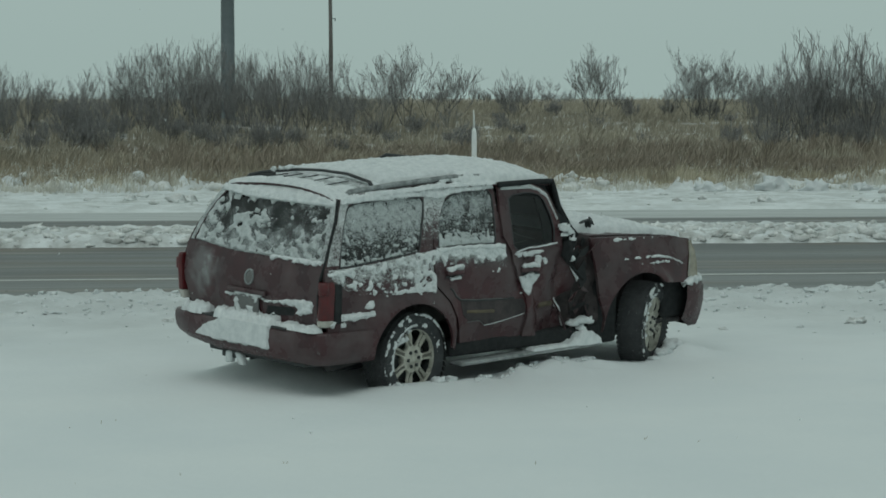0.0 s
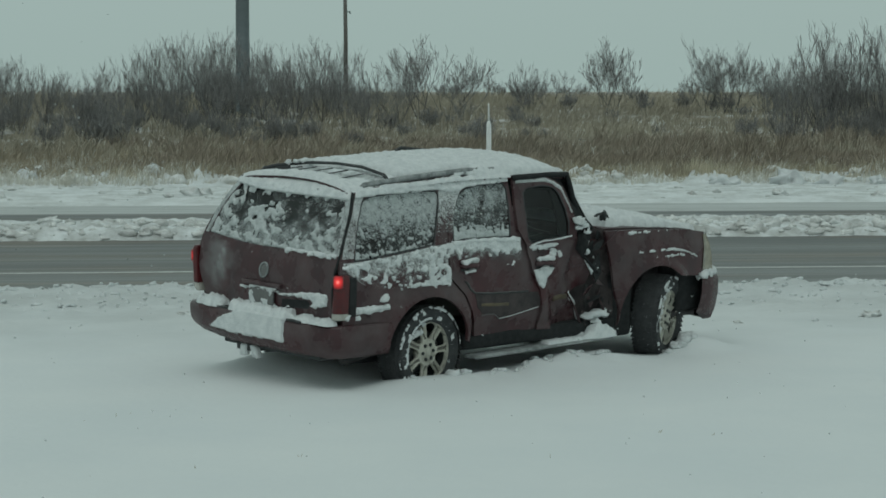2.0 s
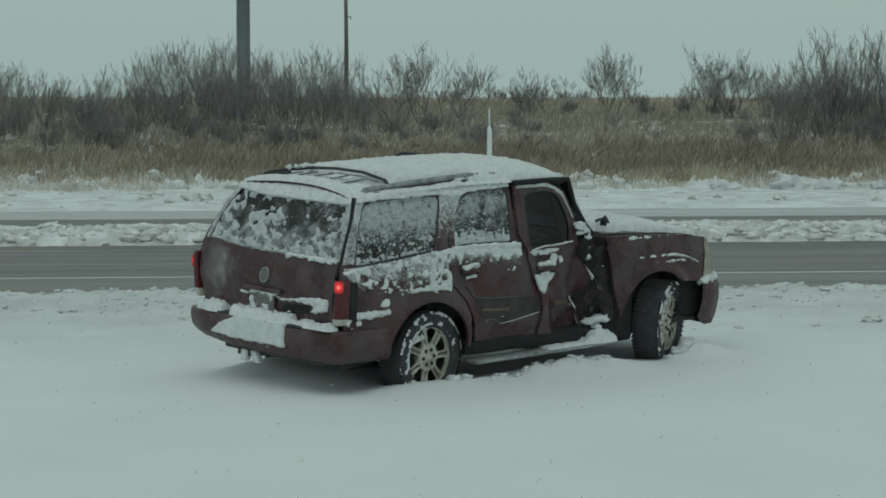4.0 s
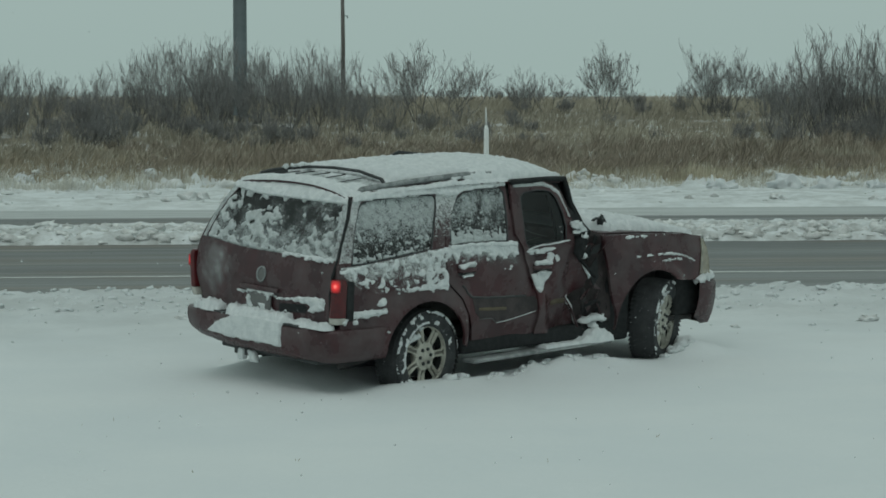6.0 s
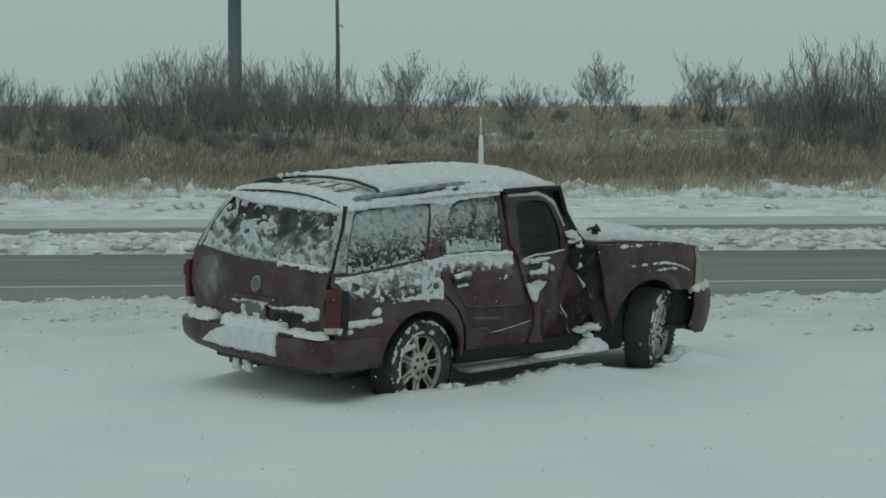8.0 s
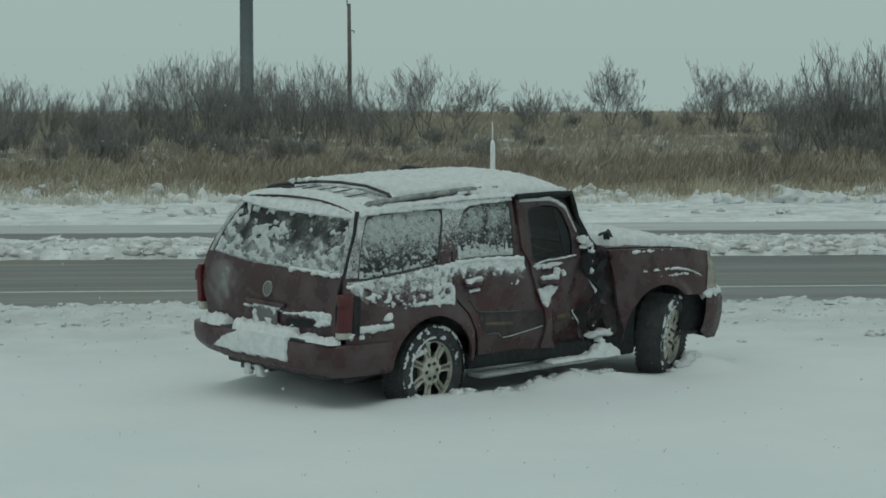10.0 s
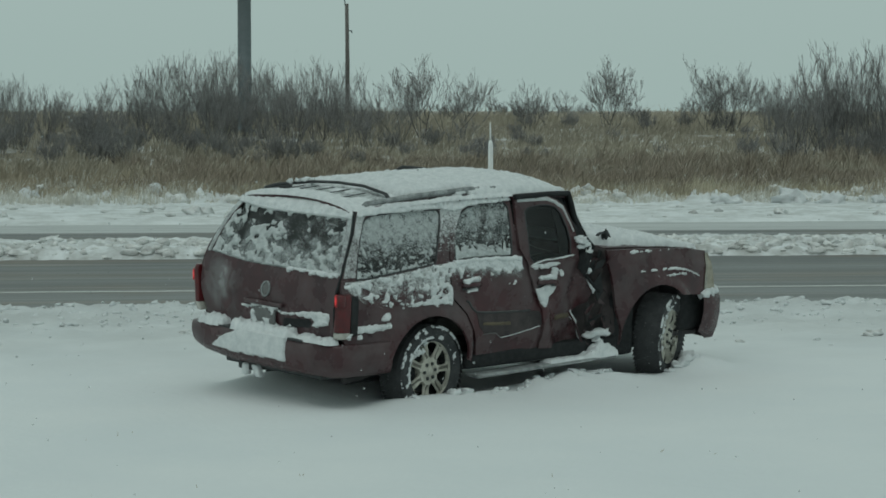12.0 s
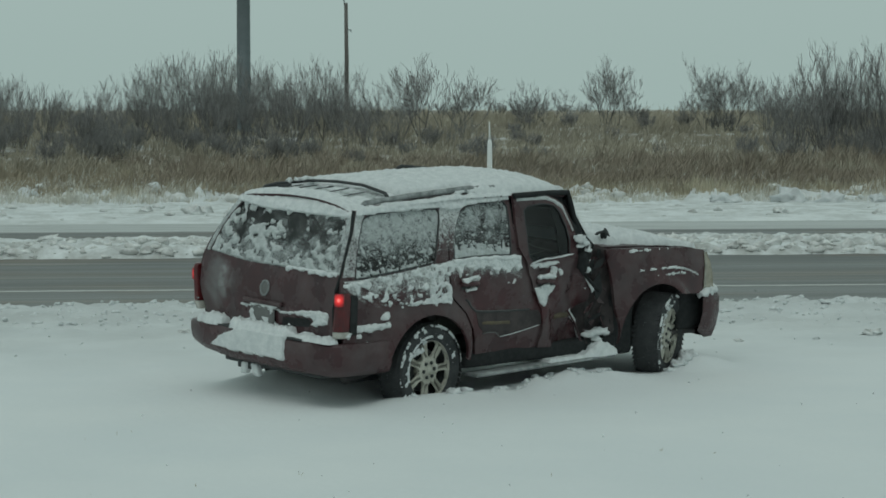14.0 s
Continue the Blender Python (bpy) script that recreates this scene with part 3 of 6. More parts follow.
def make_frost(name, scale, lo, hi, fine=70.0, fine_share=0.4, z0=0.0, z1=1.0, low=0.0, high=0.0, tone=(0.60, 0.63, 0.63), spot=None, stretch=(1, 1, 1)):
    """A thin skin of frost with gaps; its cover shifts from low at height z0 to high at z1."""
    m = bpy.data.materials.new(name)
    m.use_nodes = True
    n, l = nodes_of(m)
    vec = coords(m)
    tr, mx = n.new("ShaderNodeBsdfTransparent"), n.new("ShaderNodeMixShader")
    bsdf = n["Principled BSDF"]
    l.new(mixed(m, ramp(m, noise_of(m, vec, 30.0), 0.3, 0.7), tuple(0.8 * t for t in tone), tuple(min(0.85, 1.15 * t) for t in tone)), bsdf.inputs["Base Color"])
    bsdf.inputs["Roughness"].default_value = 0.9
    bp = n.new("ShaderNodeBump")
    bp.inputs["Strength"].default_value, bp.inputs["Distance"].default_value = 0.6, 0.01
    grain = noise_of(m, vec, fine, 4.0, 0.6)
    l.new(grain, bp.inputs["Height"])
    l.new(bp.outputs[0], bsdf.inputs["Normal"])
    sep, mr = n.new("ShaderNodeSeparateXYZ"), n.new("ShaderNodeMapRange")
    l.new(vec, sep.inputs[0])
    l.new(sep.outputs["Z"], mr.inputs[0])
    mr.inputs[1].default_value, mr.inputs[2].default_value, mr.inputs[3].default_value, mr.inputs[4].default_value = z0, z1, low, high
    add = n.new("ShaderNodeMath")
    add.operation = "ADD"
    l.new(mixed(m, fine_share, noise_of(m, coords(m, stretch), scale, 6.0, 0.62), grain), add.inputs[0])
    l.new(mr.outputs[0], add.inputs[1])
    cover = add.outputs[0]
    if spot:                     # fades out away from a spot: x, y, z, radius
        far, fade, both = n.new("ShaderNodeVectorMath"), n.new("ShaderNodeMapRange"), n.new("ShaderNodeMath")
        far.operation, both.operation = "DISTANCE", "ADD"
        l.new(vec, far.inputs[0])
        far.inputs[1].default_value = spot[:3]
        l.new(far.outputs["Value"], fade.inputs[0])
        fade.inputs[2].default_value, fade.inputs[3].default_value, fade.inputs[4].default_value = spot[3], 0.14, -0.45
        l.new(cover, both.inputs[0])
        l.new(fade.outputs[0], both.inputs[1])
        cover = both.outputs[0]
    l.new(ramp(m, cover, lo, hi), mx.inputs[0])
    l.new(tr.outputs[0], mx.inputs[1])
    l.new(bsdf.outputs[0], mx.inputs[2])
    l.new(mx.outputs[0], n["Material Output"].inputs[0])
    return m


PAINT = make_paint()
GLASS = make_glass()
FROST = make_frost("window_frost", 16.0, 0.42, 0.63, 85.0, 0.55, 1.36, 1.60, -0.06, 0.11, (0.44, 0.47, 0.47))
FROST_DOOR = make_frost("door_window_frost", 11.0, 0.44, 0.64, 80.0, 0.5, 1.40, 1.66, -0.08, 0.06, (0.40, 0.43, 0.43))
FROST_REAR = make_frost("rear_window_frost", 8.0, 0.43, 0.71, 60.0, 0.35, 1.28, 1.70, 0.10, -0.07, (0.47, 0.50, 0.50), None, (0.5, 0.8, 1.2))
FROST_BODY = make_frost("body_frost", 7.0, 0.44, 0.66, 60.0, 0.40, 0.95, 1.25, -0.10, 0.10, (0.58, 0.60, 0.60))
FROST_LEDGE = make_frost("ledge_rime", 9.0, 0.46, 0.72, 70.0, 0.40, 1.10, 1.26, -0.16, 0.14, (0.52, 0.54, 0.54), None, (1.4, 1.4, 0.6))
FROST_GATE = make_frost("gate_haze", 9.0, 0.34, 0.88, 80.0, 0.30, 0.5, 1.8, 0.0, 0.05, (0.45, 0.46, 0.46), (-1.08, 0.66, 1.08, 0.42))
FROST_PILLAR = make_frost("pillar_speckle", 20.0, 0.42, 0.60, 80.0, 0.5, 1.4, 1.75, -0.12, 0.12, (0.55, 0.57, 0.57))
FROST_EDGE = make_frost("gate_edge_frost", 12.0, 0.30, 0.58, 60.0, 0.4, 1.2, 1.8, 0.0, 0.05, (0.50, 0.53, 0.53))
BLACK = material("black_plastic", (0.036, 0.039, 0.040), (0.072, 0.076, 0.078), 8.0, 0.6, bump=0.15)
CAVITY = material("torn_bare_parts", (0.036, 0.036, 0.038), (0.095, 0.088, 0.087), 7.0, 0.7, bump=0.5, bump_scale=20)
# Near-black of housings and seams, also laid on where openings and hollows are shaded.
LAMP_BLACK = material("black_parts_and_shade", (0.018, 0.019, 0.020), (0.036, 0.038, 0.039), 20.0, 0.85, bump=0.2)
RUBBER = make_rubber()
ALLOY = material("dirty_alloy", (0.36, 0.35, 0.30), (0.60, 0.58, 0.51), 9.0, 0.45, metal=0.25, bump=0.1)
# Darker alloy for the spoke webs: the shade of their recess as colour.
ALLOY_WEB_SHADE = material("shaded_web_alloy", (0.10, 0.095, 0.082), (0.20, 0.19, 0.165), 12.0, 0.6, metal=0.2)
CHROME = material("dull_chrome", (0.22, 0.23, 0.23), (0.5, 0.52, 0.52), 18.0, 0.4, metal=0.9)
RED_LENS = material("red_lamp_lens", (0.052, 0.004, 0.006), (0.105, 0.007, 0.009), 20.0, 0.3, coat=0.1)
CLEAR_LENS = material("clear_lamp_lens", (0.30, 0.29, 0.26), (0.45, 0.44, 0.40), 15.0, 0.25, coat=0.5)
AMBER_LENS = material("yellowed_headlamp", (0.22, 0.195, 0.145), (0.34, 0.31, 0.24), 15.0, 0.25, coat=0.4)
FABRIC = material("grey_leather", (0.05, 0.05, 0.048), (0.09, 0.088, 0.082), 8.0, 0.7, bump=0.2)
TRIM = material("grey_trim", (0.10, 0.10, 0.10), (0.16, 0.16, 0.155), 8.0, 0.55, bump=0.1)
RIMED = material("rimed_trim", (0.11, 0.12, 0.12), (0.36, 0.38, 0.38), 16.0, 0.8, bump=0.3)
TORN = material("torn_dark_metal", (0.034, 0.031, 0.032), (0.085, 0.070, 0.070), 7.0, 0.7, bump=0.5, bump_scale=20)
GOLD_TRIM = material("tan_gold", (0.07, 0.052, 0.035), (0.14, 0.112, 0.066), 7.0, 0.6)

for m in (BLACK, LAMP_BLACK, TORN, RUBBER, CAVITY):        # dusty, hardly glossy
    m.node_tree.nodes["Principled BSDF"].inputs["Specular IOR Level"].default_value = 0.2


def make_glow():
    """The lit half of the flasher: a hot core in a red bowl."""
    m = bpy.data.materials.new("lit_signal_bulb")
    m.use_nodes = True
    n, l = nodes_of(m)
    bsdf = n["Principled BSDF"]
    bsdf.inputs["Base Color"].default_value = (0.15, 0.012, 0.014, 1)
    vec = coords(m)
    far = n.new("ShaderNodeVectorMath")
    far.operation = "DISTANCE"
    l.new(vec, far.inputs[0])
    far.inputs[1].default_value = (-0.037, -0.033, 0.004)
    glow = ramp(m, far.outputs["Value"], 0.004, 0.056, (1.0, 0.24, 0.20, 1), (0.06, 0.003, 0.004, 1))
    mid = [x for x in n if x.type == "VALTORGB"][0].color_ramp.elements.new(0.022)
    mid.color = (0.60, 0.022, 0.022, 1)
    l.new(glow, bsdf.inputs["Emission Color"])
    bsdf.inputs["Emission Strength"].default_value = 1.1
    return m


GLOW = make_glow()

SIDE = ((0.36, 0.90), (0.46, 0.955), (0.58, 0.985), (0.75, 1.0), (0.95, 1.0), (1.08, 0.998), (1.12, 0.992), (1.16, 0.968), (1.30, 0.940), (1.50, 0.880), (1.70, 0.800), (1.80, 0.755), (1.88, 0.71))


def side_y(x, z):
    """Half width of the undamaged body at x and z."""
    y = float(np.interp(z, [a for a, _ in SIDE], [b for _, b in SIDE]))
    if x < -0.55:
        y -= 0.040 * ((-0.55 - x) / 0.5) ** 2
    if x > 2.95:
        y -= 0.14 * ((x - 2.95) / 0.85) ** 2
    for cx, cz, r in ((-0.08, 0.425, 0.477), (2.765, 0.465, 0.505)):   # flared arches
        d = math.hypot(x - cx, z - cz)
        y += 0.046 * math.exp(-((d - r) / 0.065) ** 2) * (1 if z > 0.3 else 0)
    return y


def crush(x, z):
    """How far the blow pushed the right side in."""
    d = 0.17 * math.exp(-((x - 1.80) / 0.30) ** 2 - ((z - 0.80) / 0.42) ** 2)
    d += 0.03 * math.exp(-((x - 1.28) / 0.14) ** 2 - ((z - 1.0) / 0.35) ** 2)
    d += 0.045 * math.exp(-((x - 0.95) / 0.45) ** 2 - ((z - 0.52) / 0.10) ** 2)
    k = math.exp(-((x - 1.6) / 0.55) ** 2 - ((z - 0.8) / 0.5) ** 2)
    d += k * (0.05 * noise.noise(Vector((x * 5, z * 4, 3.3))) + 0.022 * noise.noise(Vector((x * 11, z * 9, 1.3))))
    return d


def right(x, z, off=0.0):
    return Vector((x, -(side_y(x, z) - crush(x, z)) - off, z))


def left(x, z, off=0.0):
    return Vector((x, side_y(x, z) + off, z))


def rear_x(y, z):
    x = float(np.interp(z, (0.66, 0.85, 1.02, 1.20, 1.30, 1.55, 1.80, 1.88), (-1.075, -1.09, -1.095, -1.07, -1.03, -0.945, -0.84, -0.77)))
    return x + 0.035 * (abs(y) / 0.9) ** 2.4


def rear(y, z, off=0.0):
    return Vector((rear_x(y, z) - off, y, z))


def roof_z(x, y):
    along = float(np.interp(x, (-0.95, -0.8, -0.4, 0.4, 1.2, 1.6, 1.85), (1.855, 1.885, 1.92, 1.955, 1.96, 1.935, 1.895)))
    return along - 0.095 * (abs(y) / 0.75) ** 2.6


def roof(x, y, off=0.0):
    return Vector((x, y, roof_z(x, y) + off))


def hood_z(x, y):
    along = float(np.interp(x, (2.15, 2.5, 3.0, 3.5, 3.68, 3.80), (1.36, 1.345, 1.315, 1.265, 1.225, 1.13)))
    return along - 0.04 * (abs(y) / 0.8) ** 3


def hood(x, y, off=0.0):
    return Vector((x, y, hood_z(x, y) + off))


def skin(bm, outline, surface, thick=0.02, cell=0.07):
    """Adds a panel: an outline in the two coordinates of a surface, cut fine, laid on it and given thickness inwards."""
    verts = [bm.verts.new((a, b, 0)) for a, b in outline]
    edges = [bm.edges.new((verts[i], verts[(i + 1) % len(verts)])) for i in range(len(verts))]
    geom = bmesh.ops.triangle_fill(bm, use_beauty=True, edges=edges)["geom"]
    faces = [g for g in geom if isinstance(g, bmesh.types.BMFace)]
    for axis in (0, 1):
        lo, hi = min(p[axis] for p in outline), max(p[axis] for p in outline)
        for i in range(1, int((hi - lo) / cell) + 1):
            co = [0, 0, 0]
            no = [0, 0, 0]
            co[axis], no[axis] = lo + i * cell, 1
            fv = {v for f in faces for v in f.verts}
            fe = {e for f in faces for e in f.edges}
            cut = bmesh.ops.bisect_plane(bm, geom=list(fv) + list(fe) + faces, plane_co=co, plane_no=no, dist=1e-5)
            faces = [g for g in cut["geom"] if isinstance(g, bmesh.types.BMFace)]
    rim = [e for f in faces for e in f.edges if len(e.link_faces) == 1]
    tops = {v for f in faces for v in f.verts}
    flat = {v: (v.co.x, v.co.y) for v in tops}
    deep = {v: bm.verts.new(surface(*flat[v], -thick)) for v in {v for e in rim for v in e.verts}}
    for v in tops:
        v.co = surface(*flat[v])
    for e in rim:
        a, b = e.verts
        try:
            bm.faces.new((a, b, deep[b], deep[a]))
        except ValueError:
            pass
    return bm


def panel(name, outlines, surface, mat, parent, label="", thick=0.03, cell=0.07):
    bm = bmesh.new()
    for o in outlines:
        one = bmesh.new()
        skin(one, o, surface, thick, cell)
        me = mesh_of(one, "piece")
        bm.from_mesh(me)
        bpy.data.meshes.remove(me)
    bmesh.ops.recalc_face_normals(bm, faces=bm.faces)
    ob = part(name, bm, mat, parent, label)
    for e in ob.data.edges:
        e.use_edge_sharp = False
    ob.data.set_sharp_from_angle(angle=radians(40))
    return ob


def arc(cx, cz, r, a0, a1, n=14, squash=1.0):
    return [(cx + r * math.cos(radians(a0 + (a1 - a0) * i / n)), cz + squash * r * math.sin(radians(a0 + (a1 - a0) * i / n))) for i in range(n + 1)]


def crust(name, surface, u0, u1, v0, v1, mask, mat, parent=None, step=0.014, thick=0.012, label="", rough=0.5, base=0.003):
    """Snow stuck on a surface wherever mask(u, v) is above zero, thicker the higher it is."""
    nu, nv = max(2, int((u1 - u0) / step)), max(2, int((v1 - v0) / step))
    val = np.array([[mask(u0 + (u1 - u0) * i / nu, v0 + (v1 - v0) * j / nv) for j in range(nv + 1)] for i in range(nu + 1)])
    keep = (val[:-1, :-1] + val[1:, :-1] + val[:-1, 1:] + val[1:, 1:]) > 0
    index, verts, faces = {}, [], []

    def vert(i, j):
        if (i, j) not in index:
            u, v = u0 + (u1 - u0) * i / nu, v0 + (v1 - v0) * j / nv
            near = keep[max(i - 1, 0):i + 1, max(j - 1, 0):j + 1]
            inside = near.all() and near.size == 4
            lump = 1 + rough * noise.noise(Vector((u * 38, v * 38, 1.7))) + 0.6 * rough * noise.noise(Vector((u * 13, v * 13, 5.7)))
            off = base + thick * min(1.0, math.sqrt(max(0.02, val[i, j]) * 4)) * max(0.25, lump) if inside else -0.004
            index[i, j] = len(verts)
            verts.append(surface(u, v, off))
        return index[i, j]
    for i, j in zip(*np.nonzero(keep)):
        faces.append((vert(i, j), vert(i + 1, j), vert(i + 1, j + 1), vert(i, j + 1)))
    me = raw(name, verts, faces, mat)
    ob = new(name, me)
    ob.parent = parent
    return tagged(ob, label)


car = new("crashed_suv")
car.matrix_world = CAR_POSE
tagged(car, "crashed dark maroon sport utility vehicle dusted with wet snow", "car")

# window outlines on the right side
QUARTER = [(-0.875, 1.237), (-0.713, 1.243), (-0.466, 1.272), (-0.212, 1.296), (0.005, 1.323), (0.045, 1.464), (0.112, 1.651), (0.135, 1.735), (0.106, 1.772), (-0.113, 1.781), (-0.434, 1.768),
           (-0.624, 1.758), (-0.705, 1.73), (-0.738, 1.69), (-0.799, 1.558), (-0.850, 1.375)]
RDOOR = [(0.234, 1.335), (0.449, 1.342), (0.717, 1.338), (0.905, 1.335), (0.916, 1.40), (0.925, 1.50), (0.935, 1.634), (0.942, 1.755), (0.91, 1.797), (0.80, 1.803), (0.615, 1.795), (0.461, 1.773), (0.383, 1.733),
         (0.326, 1.669), (0.285, 1.594), (0.242, 1.453)]
FDOOR = [(1.15, 1.262), (1.35, 1.285), (1.560, 1.309), (1.568, 1.435), (1.545, 1.561), (1.506, 1.687), (1.465, 1.74), (1.40, 1.758), (1.326, 1.761), (1.17, 1.745), (1.114, 1.71), (1.106, 1.603), (1.102, 1.455), (1.11, 1.306)]
REAR_ARCH = arc(-0.08, 0.425, 0.462, 5, 173, 18)
FRONT_ARCH = arc(2.765, 0.465, 0.49, 50, 174, 16)


def body_side(surface, tag, damaged):
    low = [(-1.0, 0.70), (-1.03, 1.0), (-1.02, 1.235), (-0.875, 1.237), (-0.713, 1.243), (-0.466, 1.272), (-0.212, 1.296), (0.005, 1.323), (0.165, 1.335), (0.155, 1.02), (0.33, 0.86), (0.405, 0.72), (0.42, 0.44)]
    panel("rear_quarter", [low + REAR_ARCH + [(-0.55, 0.47), (-0.64, 0.66)],
                           [(-1.02, 1.237), (-0.985, 1.34), (-0.93, 1.497), (-0.86, 1.654), (-0.80, 1.79), (-0.64, 1.83), (-0.624, 1.758), (-0.705, 1.73), (-0.738, 1.69), (-0.799, 1.558), (-0.850, 1.375), (-0.875, 1.237)],
                           [(-0.624, 1.758), (-0.64, 1.83), (0.22, 1.87), (0.20, 1.772), (0.106, 1.772), (-0.113, 1.781), (-0.434, 1.768)],
                           [(0.005, 1.323), (0.045, 1.464), (0.112, 1.651), (0.135, 1.735), (0.106, 1.772), (0.20, 1.772), (0.165, 1.335)]], surface, PAINT, car)
    edge = [(1.32, 0.48), (1.32, 0.70), (1.27, 0.84), (1.20, 1.0), (1.13, 1.2), (1.03, 1.335)] if damaged else [(1.20, 0.44), (1.21, 0.80), (1.16, 1.10), (1.06, 1.335)]
    door = panel("rear_door", [[(0.176, 1.335), (0.170, 1.03), (0.345, 0.87), (0.43, 0.72), (0.50, 0.485)] + edge,
                               [(0.176, 1.335), (0.21, 1.75), (0.24, 1.865), (0.985, 1.87), (0.975, 1.60), edge[-1]] + RDOOR[3:] + RDOOR[:1]], surface, PAINT, car)
    if damaged:
        def bent(x, z, off=0.0):     # the door hangs loose, its front edge bent outwards at the top and in below
            v = right(x, z, off)
            v.y -= 0.026 + 0.10 * smoothstep(1.25, 1.75, x) * smoothstep(0.75, 1.3, z) - 0.08 * smoothstep(1.4, 1.85, x) * (1 - smoothstep(0.5, 0.8, z))
            v.y += 0.03 * math.exp(-((x - 1.3 - 0.35 * (1.1 - z)) / 0.07) ** 2) * (1 if z < 1.2 else 0)
            return v
        fdoor = panel("front_door", [[(1.085, 1.25), (1.10, 1.15), (1.13, 1.06), (1.20, 0.94), (1.265, 0.83), (1.27, 0.66), (1.27, 0.475), (1.72, 0.45), (1.895, 0.46), (1.836, 0.647), (1.69, 0.765),
                                      (1.80, 0.80), (1.93, 0.84), (1.95, 0.965), (1.765, 1.112), (1.68, 1.20), (1.65, 1.30), (1.56, 1.309), (1.35, 1.285), (1.15, 1.262)],
                                     [(1.085, 1.25), (0.99, 1.40), (0.99, 1.60), (1.02, 1.835), (1.08, 1.86), (1.40, 1.848), (1.50, 1.80), (1.56, 1.745), (1.61, 1.584), (1.63, 1.484), (1.65, 1.30)] + FDOOR[2:] + FDOOR[:1]],
                      bent, PAINT, car, "crushed maroon door torn off its hinges", cell=0.04)
        panel("door_glass", [FDOOR], lambda x, z, off=0.0: bent(x, z, off - 0.02), GLASS, fdoor, "clear tinted door glass", 0.004, 0.15)
        panel("front_fender", [[(2.12, 1.31), (2.17, 1.05), (2.22, 0.80), (2.30, 0.42)] + FRONT_ARCH[::-1] + [(3.40, 0.81), (3.54, 0.84), (3.54, 1.0), (3.52, 1.22), (3.2, 1.265), (2.6, 1.30)]],
              right, PAINT, car, "maroon front fender, buckled at its rear edge", cell=0.045)
        return door, fdoor, bent
    fdoor = panel("front_door", [[(1.15, 1.305), (1.18, 1.10), (1.22, 0.80), (1.21, 0.44), (2.20, 0.44), (2.16, 0.9), (2.12, 1.275)],
                                 [(1.15, 1.305), (1.0, 1.80), (1.50, 1.80), (2.05, 1.285), (1.95, 1.29), (1.50, 1.74), (1.12, 1.745), (1.19, 1.305)]], surface, PAINT, car)
    panel("door_glass", [[(1.19, 1.305), (1.95, 1.29), (1.50, 1.74), (1.12, 1.745)]], lambda x, z, off=0.0: surface(x, z, off - 0.02), GLASS, fdoor, "", 0.004, 0.2)
    panel("front_fender", [[(2.13, 1.31), (2.17, 0.9), (2.22, 0.44)] + FRONT_ARCH[::-1] + [(3.40, 0.81), (3.54, 0.84), (3.54, 1.0), (3.52, 1.22), (3.2, 1.265), (2.6, 1.30)]],
          surface, PAINT, car)
    return door, fdoor, surface


door_r, front_door_r, BENT = body_side(right, "right", True)
door_l, front_door_l, _ = body_side(left, "left", False)
for side, dd in ((right, door_r), (left, door_l)):
    inner = (lambda x, z, off=0.0, s=side: s(x, z, off - 0.022))
    panel("quarter_window", [QUARTER], inner, GLASS, car, "dark side glass crusted with frost", 0.004, 0.2)
    panel("window", [RDOOR], inner, GLASS, dd, "dark door glass crusted with snow", 0.004, 0.2)

# liftgate
gate = panel("liftgate", [[(-0.86, 0.70), (0.86, 0.70), (0.90, 1.0), (0.89, 1.28), (-0.89, 1.28), (-0.90, 1.0)],
                   [(0.89, 1.28), (0.835, 1.62), (0.77, 1.80), (0.4, 1.855), (0.0, 1.87), (-0.4, 1.855), (-0.77, 1.80), (-0.835, 1.62), (-0.89, 1.28), (-0.83, 1.28), (-0.775, 1.62), (-0.70, 1.745), (0.70, 1.745), (0.775, 1.62), (0.83, 1.28)]],
      rear, PAINT, car, "maroon rear liftgate with patches of snow")
panel("rear_glass", [[(0.83, 1.28), (0.775, 1.62), (0.70, 1.745), (-0.70, 1.745), (-0.775, 1.62), (-0.83, 1.28)]], lambda y, z, off=0.0: rear(y, z, off - 0.012), GLASS, gate, "dark rear glass half covered with snow", 0.004, 0.15)

# roof, windscreen, hood
panel("roof_panel", [[(-0.84, -0.75), (1.0, -0.755), (1.70, -0.73), (1.76, 0.0), (1.70, 0.73), (1.0, 0.755), (-0.84, 0.75), (-0.80, 0.0)]], roof, PAINT, car, "maroon roof under snow", 0.03, 0.1)
panel("hood", [[(2.20, -0.80), (3.3, -0.76), (3.55, -0.72), (3.67, -0.55), (3.72, 0.0), (3.67, 0.55), (3.55, 0.72), (3.3, 0.76), (2.20, 0.80), (2.12, 0.0)]], hood, PAINT, car, "maroon hood under snow", 0.05, 0.1)


def screen(y, k, off=0.0):
    return Vector((1.70 + 0.37 * k + 0.05 * (1 - (y / 0.8) ** 2), y * (0.92 + 0.08 * k), 1.885 - 0.52 * k + off * 0.7))


panel("windscreen", [[(-0.72, 0.03), (0.72, 0.03), (0.76, 1.0), (-0.76, 1.0)]], screen, GLASS, car, "cracked windscreen under snow", 0.005, 0.12)


